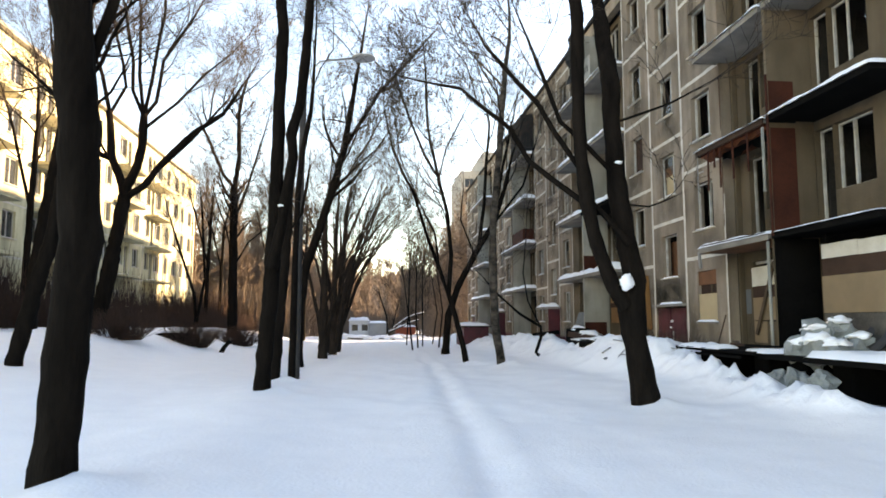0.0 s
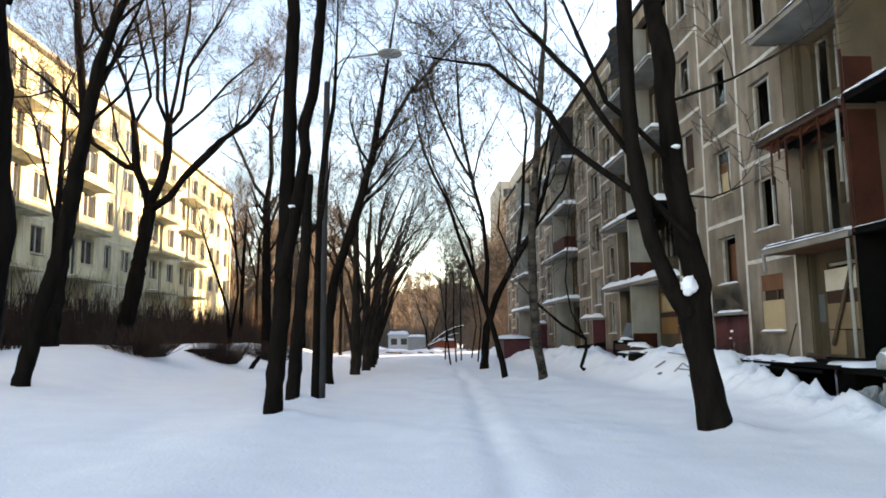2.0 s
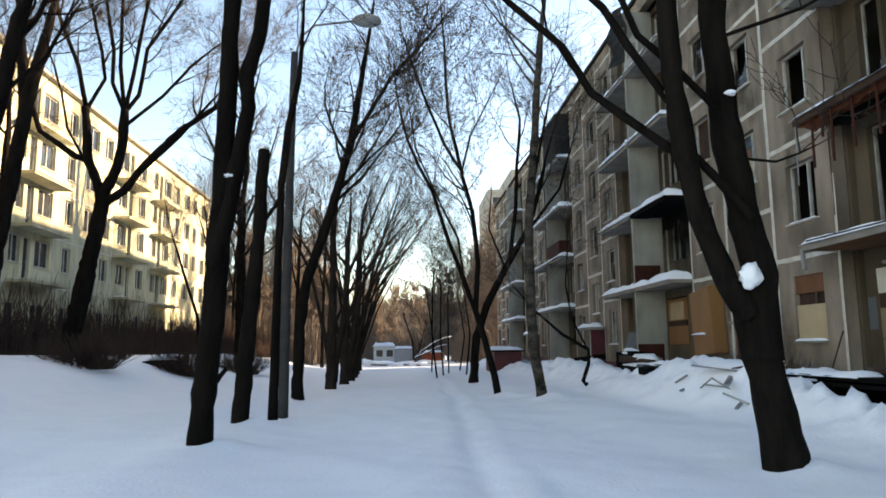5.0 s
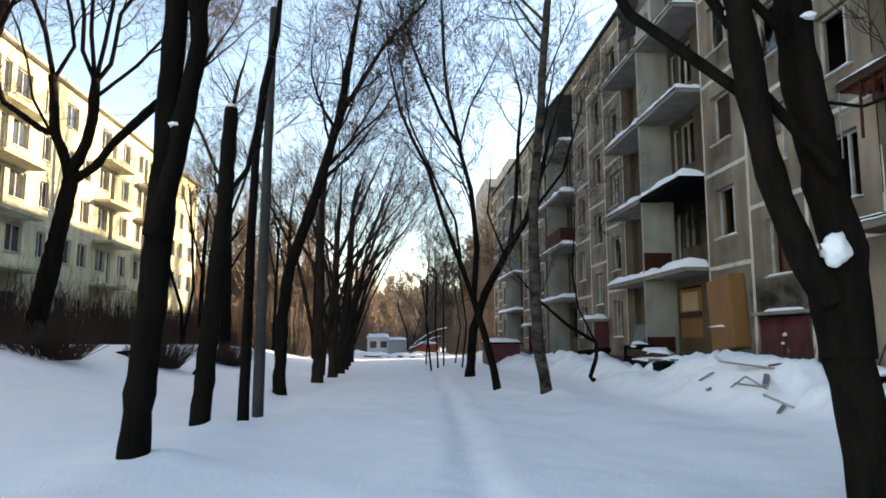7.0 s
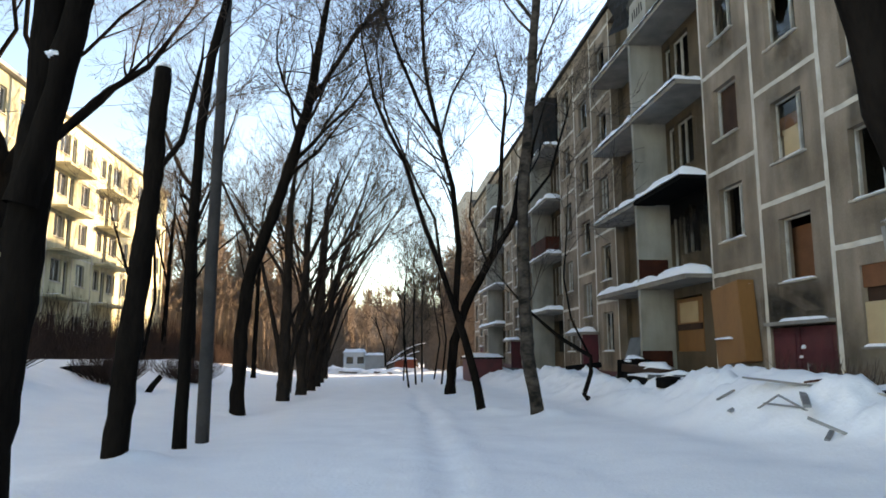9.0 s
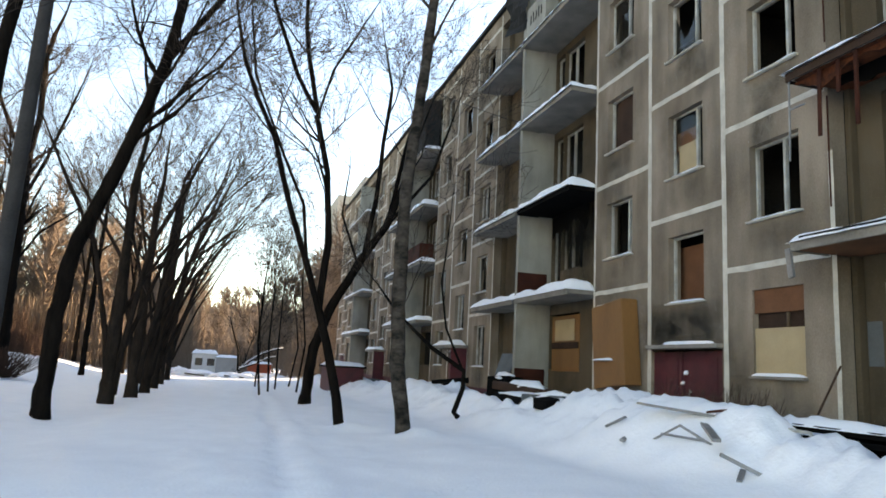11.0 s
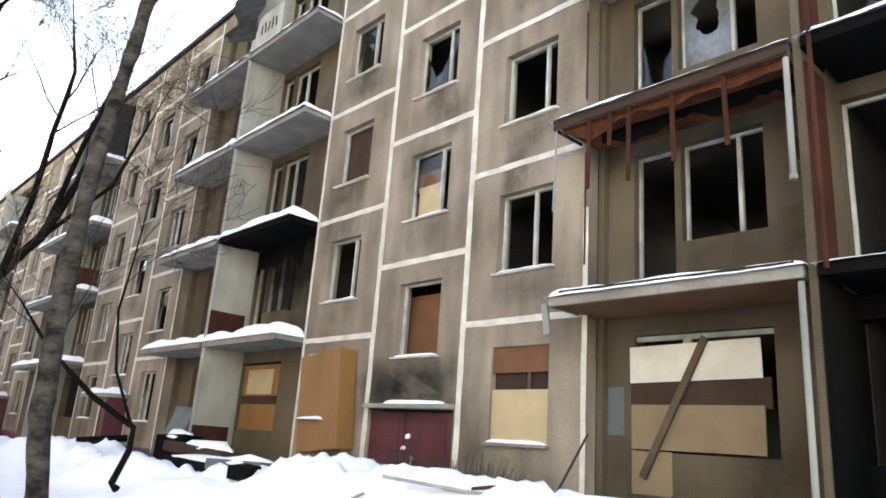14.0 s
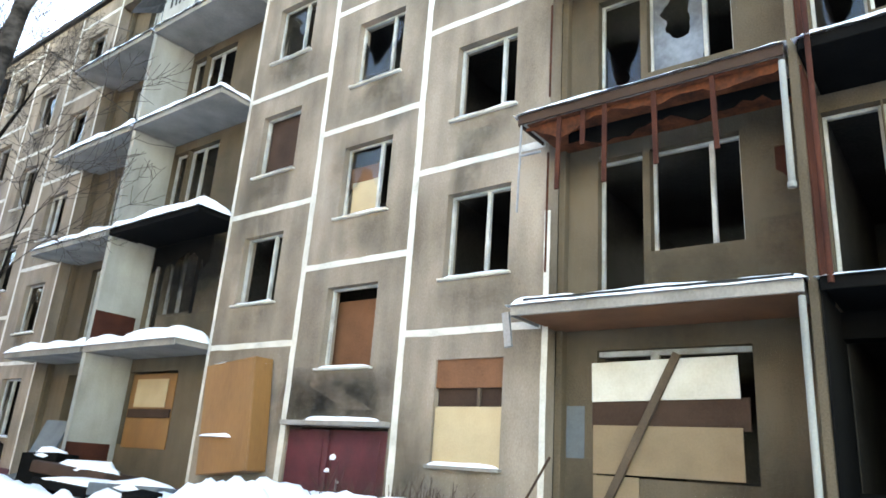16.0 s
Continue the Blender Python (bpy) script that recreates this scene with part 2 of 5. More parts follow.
def ground_z(x, y):
    z = 0.18 - 0.007 * max(-20, min(y, 110))
    z += 0.12 * math.exp(-((x + 2.2) / 1.1) ** 2) * (1 - smooth(15, 19, y)) - 0.2 * math.exp(-((x + 2.4) / 1.2) ** 2) * smooth(18, 21, y) * (1 - smooth(28, 33, y)) + 0.1 * smooth(3.2, 4.6, x) * smooth(12.5, 15, y) + (0.24 + 0.22 * noise.noise(Vector((x * 5, y * 4.5, 11))) + 0.12 * noise.noise(Vector((x * 11, y * 9, 2)))) * math.exp(-((x - 7.1) / 0.42) ** 2) * smooth(8.5, 10, y) * (1 - smooth(16, 18, y)) * (0.75 + 0.7 * noise.noise(Vector((x * 1.7, y * 1.5, 6)))) - 0.1 * (1 - smooth(8, 15, y))
    z += 0.25 * smooth(-3, -8.5, x) + 1.05 * smooth(-6.5, -11.2, x) * smooth(13, 27, y) * (1 - 0.5 * smooth(50, 80, y))
    bank = smooth(5.6, 7.6, x) * (1 - 0.45 * smooth(8.4, 9.6, x)) * smooth(13.5, 18.5, y) * (1 - smooth(60, 72, y))
    lump = 0.5 + 0.62 * noise.noise(Vector((x * 0.55, y * 0.42, 3.1))) + 0.34 * noise.noise(Vector((x * 1.5, y * 1.3, 7.0))) + 0.2 * noise.noise(Vector((x * 3.6, y * 3.4, 1.0))) + 0.09 * noise.noise(Vector((x * 7.5, y * 7.0, 4.0)))
    z += bank * (0.5 + 0.72 * lump)
    near = smooth(4.8, 7.0, x) * (1 - smooth(14, 18.5, y)) * smooth(4, 9, y)
    z += near * (0.06 + 0.4 * lump * smooth(5.6, 8.0, x))
    z -= 0.3 * bank * smooth(22, 26, y) + 0.6 * smooth(7.2, 8.0, x) * bank * smooth(22.5, 24.0, y) * (1 - smooth(29.5, 32, y))
    for tx, ty in DRIFTS:
        if abs(x - tx) < 1.2 and abs(y - ty) < 1.2:
            z += 0.14 * math.exp(-((x - tx) ** 2 + (y - ty) ** 2) / 0.12)
    hollow = smooth(7.45, 7.8, x) * smooth(9.3, 9.9, y) * (1 - smooth(17.3, 17.9, y))
    z += hollow * (0.04 - z)
    # trodden path
    px = 0.7 + 0.055 * min(y, 24) + 0.025 * max(0, y - 24) + 0.16 * noise.noise(Vector((0, y * 0.16, 0)))
    d = x - px
    far = 1 - smooth(60, 90, y)
    tread = 0.75 + 0.7 * noise.noise(Vector((x * 3, y * 2.4, 5)))
    z -= 0.045 * math.exp(-(d / 0.15) ** 2) * far * tread
    z += 0.022 * (1 - smooth(-0.35, 0.1, d)) * smooth(-1.9, -0.6, d) * far + 0.025 * math.exp(-((d - 0.42) / 0.18) ** 2) * far
    z += 0.05 * noise.noise(Vector((x * 0.35, y * 0.3, 0))) + 0.034 * noise.noise(Vector((x * 1.1, y * 0.9, 2))) + 0.013 * noise.noise(Vector((x * 4, y * 3.5, 9)))
    return z


def axis(marks):
    out = []
    for a, b, s in marks:
        c = max(1, round((b - a) / s))
        out += [a + (b - a) * i / c for i in range(c)]
    return out + [marks[-1][1]]


gx = axis([(-600, -60, 60), (-60, -16, 4), (-16, -5, 0.6), (-5, 0.3, 0.22), (0.3, 3.4, 0.1), (3.4, 5, 0.2), (5, 9.9, 0.12), (9.9, 30, 4), (30, 90, 15), (90, 600, 85)])
gy = axis([(-300, -20, 40), (-20, 0, 2), (0, 10, 0.35), (10, 34, 0.14), (34, 60, 0.45), (60, 120, 2), (120, 1200, 90)])
g = Mesh()
for X in gx:
    for Y in gy:
        g.v.append((X, Y, ground_z(X, Y)))
for i in range(len(gx) - 1):
    for j in range(len(gy) - 1):
        a = i * len(gy) + j
        g.f.append((a, a + len(gy), a + len(gy) + 1, a + 1))
        g.m.append(0)
tagged(g.make("ground", SNOW, smooth=True), "deep white snow with a narrow trodden path", "snow", kind="structure")
# ---- the gutted block of flats ----
F1, STOREY = 3.38, 2.68
LINES = [0.0] + [F1 + STOREY * k for k in range(5)]
TOP = 14.65
rng = random.Random(5)
block = empty("apartment_building", FACE, 24, 0)
tagged(block, "derelict five-storey grey panel apartment block with gutted windows", "building")
BASE = block.matrix_basis.inverted()


def part(mesh, name, mats, parent=None, smooth=False):
    """Makes a mesh given in world places a part of the block."""
    ob = mesh.make(name, mats, parent or block, smooth)
    ob.matrix_parent_inverse = BASE if (parent or block) is block else Matrix()
    return ob


def panel(x, y0, y1, z0, z1, holes, depth=0.3):
    """A wall panel facing -x, with openings (ya, yb, za, zb) through it."""
    ys = sorted({y0, y1, *[h[0] for h in holes], *[h[1] for h in holes]})
    zs = sorted({z0, z1, *[h[2] for h in holes], *[h[3] for h in holes]})
    M = Mesh()
    solid = lambda y, z: y0 < y < y1 and z0 < z < z1 and not any(h[0] < y < h[1] and h[2] < z < h[3] for h in holes)
    for a, b in zip(ys, ys[1:]):
        for c, d in zip(zs, zs[1:]):
            my, mz = (a + b) / 2, (c + d) / 2
            if not solid(my, mz):
                continue
            M.quad((x, a, c), (x, a, d), (x, b, d), (x, b, c))
            M.quad((x + depth, a, c), (x + depth, b, c), (x + depth, b, d), (x + depth, a, d))
            for (yy, zz, q) in ((a - 1e-3, mz, ((x, a, c), (x + depth, a, c), (x + depth, a, d), (x, a, d))), (b + 1e-3, mz, ((x, b, c), (x, b, d), (x + depth, b, d), (x + depth, b, c))),
                                (my, c - 1e-3, ((x, a, c), (x, b, c), (x + depth, b, c), (x + depth, a, c))), (my, d + 1e-3, ((x, a, d), (x + depth, a, d), (x + depth, b, d), (x, b, d)))):
                if not solid(yy, zz):
                    M.quad(*q)
    return M


def window(x, y0, y1, z0, z1, mull=(0.62,), broken=0.5, sill=True):
    """A rotten timber window in its opening: frame, mullions, a snowy sill, and what is left of the glass."""
    t, d, X = 0.042, 0.07, x + 0.13
    M = Mesh()
    M.box(X, X + d, y0, y0 + t, z0, z1)
    M.box(X, X + d, y1 - t, y1, z0, z1)
    M.box(X + 0.003, X + d, y0 + t, y1 - t, z1 - t, z1)
    M.box(X + 0.003, X + d, y0 + t, y1 - t, z0, z0 + t)
    for k in mull:
        yy = y0 + k * (y1 - y0)
        M.box(X - 0.004, X + d, yy - 0.03, yy + 0.03, z0 + t, z1 - t)
    ob = part(M, "window", FRAME)
    if sill:
        S = Mesh()
        S.box(x - 0.07, x + 0.1, y0 - 0.06, y1 + 0.06, z0 - 0.035, z0 - 0.004)
        s = part(S, "sill", SEAM, ob)
        W = Mesh()
        W.snow(x - 0.08, x + 0.09, y0 - 0.05, y1 + 0.05, z0 - 0.006, 0.04 + 0.03 * rng.random(), rng)
        part(W, "sill_snow", SNOW, ob, True)
    edges = [y0 + t] + [y0 + k * (y1 - y0) for k in mull] + [y1 - t]
    for a, b in zip(edges, edges[1:]):
        if rng.random() < broken:
            continue
        # jagged remnant of a pane
        G = Mesh()
        n = 7
        top = rng.random() < 0.5
        X2 = X + 0.03
        for i in range(n):
            ya, yb = a + (b - a) * i / n, a + (b - a) * (i + 1) / n
            ha, hb = [(0.25 + 0.5 * abs(2 * k / n - 1) + 0.2 * noise.noise(Vector((k * 1.3, a * 7, z0)))) * (z1 - z0 - 2 * t) for k in (i, i + 1)]
            if top:
                G.quad((X2, ya, z1 - t), (X2, yb, z1 - t), (X2, yb, z1 - t - hb), (X2, ya, z1 - t - ha))
            else:
                G.quad((X2, ya, z0 + t), (X2, ya, z0 + t + ha), (X2, yb, z0 + t + hb), (X2, yb, z0 + t))
        p = part(G, "pane", GLASS, ob)
        p.visible_shadow = False
    return ob


def seam_v(y, z0, z1, x=FACE, w=0.12):
    M = Mesh()
    n = max(2, int((z1 - z0) / 0.25))
    for i in range(n):
        a, b = z0 + (z1 - z0) * i / n, z0 + (z1 - z0) * (i + 1) / n
        wa, wb, sa, sb = [0.5 * w * (1 + 0.28 * noise.noise(Vector((y * 3, k * 2.1, s)))) for s in (0, 9) for k in (a, b)]
        M.quad((x - 0.008, y - wa, a), (x - 0.008, y - wb, b), (x - 0.008, y + sb, b), (x - 0.008, y + sa, a))
    return part(M, "joint_strip", SEAM)


def seam_h(z, y0, y1, x=FACE, w=0.11):
    M = Mesh()
    n = max(2, int((y1 - y0) / 0.25))
    for i in range(n):
        a, b = y0 + (y1 - y0) * i / n, y0 + (y1 - y0) * (i + 1) / n
        wa, wb, sa, sb = [0.5 * w * (1 + 0.35 * noise.noise(Vector((k * 2.3, z * 3, s)))) for s in (0, 9) for k in (a, b)]
        M.quad((x - 0.012, a, z - wa), (x - 0.012, a, z + sa), (x - 0.012, b, z + sb), (x - 0.012, b, z - wb))
    return part(M, "joint_strip", SEAM)


# (column, storey): where the mullions stand, and how much of the glass is gone
NEAR_WINDOWS = {(18.3, 1): ((0.4,), 1.0), (18.3, 2): ((0.27,), 0.6), (18.3, 3): ((0.3,), 0.8), (18.3, 4): ((0.4,), 0.9),
                (20.78, 0): ((), 1.0), (20.78, 1): ((0.3,), 0.9), (20.78, 2): ((0.3,), 0.7), (20.78, 3): ((0.4,), 0.9),
                (23.25, 1): ((0.3,), 0.5), (23.25, 2): ((), 1.0), (23.25, 3): ((0.35,), 0.8), (23.25, 4): ((0.35,), 0.8)}


def stain(name, colour, strength, scale=2.2):
    """A soft-edged film of dirt: thins out towards the rim of its patch, broken up at two scales."""
    m = bpy.data.materials.new(name)
    m.use_nodes = True
    n, l = m.node_tree.nodes, m.node_tree.links
    b = n["Principled BSDF"]
    b.inputs["Base Color"].default_value = (*colour, 1)
    b.inputs["Roughness"].default_value, b.inputs["Specular IOR Level"].default_value = 0.95, 0.04
    uv, geo, sep = n.new("ShaderNodeTexCoord"), n.new("ShaderNodeNewGeometry"), n.new("ShaderNodeSeparateXYZ")
    l.new(uv.outputs["UV"], sep.inputs[0])

    def op(kind, a, c, d=None):
        q = n.new("ShaderNodeMath")
        q.operation = kind
        q.use_clamp = kind == "MULTIPLY_ADD"
        for i, v in enumerate((a, c, d)):
            if v is None:
                continue
            if isinstance(v, (int, float)):
                q.inputs[i].default_value = v
            else:
                l.new(v, q.inputs[i])
        return q.outputs[0]
    rim = []
    for o in (sep.outputs[0], sep.outputs[1]):
        rim.append(op("MULTIPLY", op("MULTIPLY", o, op("SUBTRACT", 1.0, o)), 4.0))
    fall = op("MULTIPLY", rim[0], rim[1])
    t1, t2 = n.new("ShaderNodeTexNoise"), n.new("ShaderNodeTexNoise")
    for q, sc in ((t1, scale), (t2, scale * 6)):
        q.inputs["Scale"].default_value, q.inputs["Detail"].default_value = sc, 5
        l.new(geo.outputs["Position"], q.inputs["Vector"])
    wander = op("ADD", op("MULTIPLY", t1.outputs[0], 1.5), op("MULTIPLY", t2.outputs[0], 0.7))
    alpha = op("MULTIPLY_ADD", op("MULTIPLY", fall, op("SUBTRACT", wander, 0.55)), strength * 1.5, 0.0)
    l.new(op("MINIMUM", alpha, strength), b.inputs["Alpha"])
    return m


GRIME = stain("rain_grime", (0.06, 0.048, 0.036), 0.3)
SOOTFILM = stain("soot_film", (0.02, 0.018, 0.016), 0.85, 0.8)
LAYER = iter(range(100000))


def grime(x, y0, y1, z0, z1, m, name="stain"):
    """A stain on a wall that faces -x, each on its own thin level."""
    X = x - 0.0022 - 0.0005 * (next(LAYER) % 9)
    me = bpy.data.meshes.new(name)
    me.from_pydata([(X, y0, z0), (X, y0, z1), (X, y1, z1), (X, y1, z0)], [], [(0, 1, 2, 3)])
    me.materials.append(m)
    me.uv_layers.new(name="UVMap").data.foreach_set("uv", [0, 0, 0, 1, 1, 1, 1, 0])
    ob = new(name, me)
    ob.parent, ob.matrix_parent_inverse = block, BASE
    return ob


def room_column(y0, y1, b, shift=0.0):
    """b: 'flat' or 'stair'. Window column with panels, joints, windows."""
    lines = LINES + [TOP] if b == "flat" else [0.0] + [4.71 + 2.67 * k for k in range(4)] + [TOP]
    yc = (y0 + y1) / 2 + shift
    ya, yb = yc - 0.58, yc + 0.58
    for k in range(len(lines) - 1):
        z0, z1 = lines[k], lines[k + 1]
        holes = []
        if b == "flat":
            if k < 5:
                holes = [(ya, yb, (1.5 if k == 0 else z0 + 0.81), (2.97 if k == 0 else z0 + 2.19))]
        elif k < 4:
            wz = 2.91 + 2.66 * k
            holes = [(ya, yb, wz, wz + 1.39)]
            if k == 0:
                holes.append((y0 + 0.12, y1 - 0.12, 0.0, 1.97))
        p = panel(FACE, y0 + 0.004, y1 - 0.004, z0 + 0.004, z1 - 0.004, holes)
        part(p, "wall_panel", PANEL)
        if 0 < k:
            seam_h(z0, y0 + 0.06, y1 - 0.06)
        for h in holes:
            if h[2] > 0.5 and not (k == 0 and b == "flat" and y1 < 27):
                mull, broken = NEAR_WINDOWS.get((y0, k), (rng.choice([(0.62,), (0.4,), (0.3,), (0.33,), ()]), 0.72))
                window(FACE, *h, mull=mull, broken=broken)
                grime(FACE, h[0] - 0.15, h[1] + 0.15, h[2] - rng.uniform(0.5, 0.9), h[2] - 0.03, GRIME)


def slab(y0, y1, z, front=EDGE, snow=0.16, sooty=False):
    M = Mesh()
    M.box(front, BAY - 0.003, y0, y1, z - 0.13, z, bevel=0.012)
    ob = part(M, "balcony_slab", SOOT_SHADE if sooty else SLAB)
    L = Mesh()
    L.box(front - 0.035, front - 0.003, y0 - 0.02, y1 + 0.02, z - 0.16, z - 0.02, bevel=0.008)
    L.box(front - 0.004, FACE - 0.01, y1 + 0.003, y1 + 0.035, z - 0.16, z - 0.03, bevel=0.008)
    part(L, "edge_trim", SOOT_SHADE if sooty else DKBROWN if y1 < 19 and LINES[2] < z < LINES[3] else SLAB, ob)
    if snow:
        W = Mesh()
        W.snow(front - 0.09, front + 0.8, y0 - 0.07, y1 + 0.07, z - 0.03, snow, rng, step=0.09)
        part(W, "balcony_snow", SNOW, ob, True)
    return ob


def bay(y0, y1, far):
    """A recessed balcony bay. far: the divider is at the high-y end."""
    w = y1 - y0
    for k in range(5):
        z0, z1 = LINES[k], LINES[k + 1] if k < 5 else TOP
        if far:
            door, win = (y1 - 0.68, y1 - 0.06), (y1 - 1.95, y1 - 0.70)
        else:
            door, win = (y0 + 2.15, y0 + 2.81), (y0 + 0.87, y0 + 2.05)
        if k == 0:
            holes = [(win[0], door[1], 1.5, 3.08)]
        else:
            holes = [(door[0], door[1], z0 + 0.14, z0 + 2.45), (win[0], win[1], z0 + 0.98, z0 + 2.45)]
        part(panel(BAY, y0, y1, z0 + 0.003, z1 - 0.003, holes, 0.25), "bay_wall", SOOT_SHADE if y0 < 12 and k == 0 else BAYWALL)
        for i, h in enumerate(holes):
            if k:
                window(BAY, *h, mull=() if i == 0 else (0.33 if not far else 0.6,), broken=0.8, sill=False)
    # top storey continues to the parapet
    M = Mesh()
    M.box(FACE, FACE + 0.3, y0, y1, LINES[5] + 0.003, TOP)
    part(M, "parapet", PANEL)
    # return wall beside the facade panel
    M = Mesh()
    yy = y1 if not far else y0
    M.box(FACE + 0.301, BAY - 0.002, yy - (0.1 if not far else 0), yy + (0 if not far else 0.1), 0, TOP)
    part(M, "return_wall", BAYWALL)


def divider(y, front=9.0, t=0.16, m=DIVIDER):
    M = Mesh()
    M.box(front, BAY - 0.004, y - t / 2, y + t / 2, 0, TOP - 0.6, bevel=0.01)
    return part(M, "balcony_divider", m)


SECTIONS = [11.4, 14.95, 18.3, 20.78, 23.25, 25.7, 29.3, 33.05, 35.5, 38.0, 40.6, 44.2, 47.9, 50.35, 52.85, 55.5, 59.1, 62.8, 65.2, 67.7, 70.2]
KINDS = ["far", "near", "flat", "stair", "flat", "far", "near", "flat", "stair", "flat", "far", "near", "flat", "stair", "flat", "far", "near", "flat", "stair", "flat"]
for y0, y1, kind in zip(SECTIONS, SECTIONS[1:], KINDS):
    if kind in ("flat", "stair"):
        before = KINDS[SECTIONS.index(y0) - 1]
        room_column(y0, y1, kind, 0.09 if before == "stair" else -0.03)
    else:
        bay(y0, y1, kind == "far")
for i, y in enumerate(SECTIONS):
    if i == 0:
        continue
    left, right = KINDS[i - 1], KINDS[i] if i < len(KINDS) else None
    if left == "far" and right == "near":
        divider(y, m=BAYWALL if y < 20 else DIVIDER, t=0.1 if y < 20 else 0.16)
    else:
        seam_v(y, 0.35, 5.0 if y == 18.3 else TOP - 0.1, w=0.13 if left in ("flat", "stair") and right in ("flat", "stair") else 0.09)
# balcony slabs
for i, kind in enumerate(KINDS):
    y0, y1 = SECTIONS[i], SECTIONS[i + 1]
    if kind in ("far", "near"):
        for k in range(1, 5):
            a, b = (y0 + 0.1, y1 - 0.09) if kind == "far" else (y0 + 0.09, y1 + 0.08)
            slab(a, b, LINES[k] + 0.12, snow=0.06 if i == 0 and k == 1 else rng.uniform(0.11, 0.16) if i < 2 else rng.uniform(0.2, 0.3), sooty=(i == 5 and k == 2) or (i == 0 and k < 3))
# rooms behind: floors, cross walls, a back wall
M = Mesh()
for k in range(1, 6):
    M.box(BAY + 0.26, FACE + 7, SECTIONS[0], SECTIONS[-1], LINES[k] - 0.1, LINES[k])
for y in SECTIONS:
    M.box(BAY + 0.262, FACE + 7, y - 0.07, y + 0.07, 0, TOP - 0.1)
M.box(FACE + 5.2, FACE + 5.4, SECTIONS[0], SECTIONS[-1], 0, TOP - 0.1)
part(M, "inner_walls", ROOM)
# closing walls, roof
M = Mesh()
M.box(FACE, FACE + 12, SECTIONS[-1] + 0.003, SECTIONS[-1] + 0.3, 0, TOP)
M.box(FACE + 11.7, FACE + 12, -14, SECTIONS[-1], 0, TOP)
M.box(FACE + 0.003, FACE + 0.3, -14, SECTIONS[0] - 0.004, 0, TOP)
part(M, "outer_wall", PANEL)
M = Mesh()
M.box(FACE - 0.12, FACE + 12.2, -14, SECTIONS[-1] + 0.5, TOP + 0.003, TOP + 0.16)
r = part(M, "roof", SHEET)
M = Mesh()
M.snow(FACE - 0.1, FACE + 2, 0, SECTIONS[-1] + 0.4, TOP + 0.157, 0.16, rng, step=0.5)
part(M, "roof_snow", SNOW, r, True)
# plinth band
for y0, y1, kind in zip(SECTIONS, SECTIONS[1:], KINDS):
    X = FACE if kind in ("flat", "stair") else BAY
    if kind != "stair":
        M = Mesh()
        M.box(X - 0.03, X - 0.002, y0 + 0.01, y1 - 0.01, 0, 0.75)
        part(M, "plinth", REDDOOR)

# entrance doors, one under each stairwell
for i, kind in enumerate(KINDS):
    if kind != "stair":
        continue
    y0, y1 = SECTIONS[i] + 0.12, SECTIONS[i + 1] - 0.12
    D = Mesh()
    ym = y0 + 0.5 * (y1 - y0)
    D.box(FACE + 0.02, FACE + 0.08, y0 + 0.02, ym - 0.14, -0.1, 1.93)
    D.box(FACE + 0.02, FACE + 0.08, ym + 0.14, y1 - 0.02, -0.1, 1.93)
    D.box(FACE + 0.06, FACE + 0.10, ym - 0.137, ym + 0.137, -0.1, 1.93)
    for a, b in ((y0 + 0.15, ym - 0.25), (ym + 0.25, y1 - 0.15)):
        D.box(FACE + 0.005, FACE + 0.019, a, b, 1.05, 1.8)
        D.box(FACE + 0.005, FACE + 0.019, a, b, 0.1, 0.9)
    d = part(D, "entrance_door", REDDOOR)
    H = Mesh()
    H.tube([(FACE - 0.03, ym - 0.18, 0.9), (FACE - 0.03, ym - 0.18, 1.2)], [0.012, 0.012])
    H.box(FACE - 0.03, FACE + 0.018, ym - 0.2, ym - 0.16, 0.93, 0.97)
    H.box(FACE - 0.03, FACE + 0.018, ym - 0.2, ym - 0.16, 1.13, 1.17)
    part(H, "handle", STEEL, d)
    L = Mesh()
    L.box(FACE - 0.16, FACE - 0.003, y0 - 0.05, y1 + 0.05, 1.98, 2.06)
    c = part(L, "door_ledge", SLAB)
    W = Mesh()
    W.snow(FACE - 0.17, FACE - 0.01, y0 + 0.1, y1 - 0.5, 2.055, 0.09, rng, step=0.1)
    part(W, "ledge_snow", SNOW, c, True)
    for dy, z, r in ((0.0, 1.5, 0.055), (0.1, 1.3, 0.035)):
        W = Mesh()
        W.lump(FACE + 0.02, ym + dy, z, 0.04, r, 1.3 * r, rng, 0, 0.6)
        part(W, "snow_patch", SNOW, d, True)

# ---- boards, soot and wreckage on the block ----
def board(name, m, x, y0, y1, z0, z1, t=0.02, lean=0.0):
    M = Mesh()
    M.box(-t, 0, y0 - (y0 + y1) / 2, y1 - (y0 + y1) / 2, z0 - (z0 + z1) / 2, z1 - (z0 + z1) / 2, bevel=0.003, m=pose(x, (y0 + y1) / 2, (z0 + z1) / 2, lean))
    return part(M, name, m)


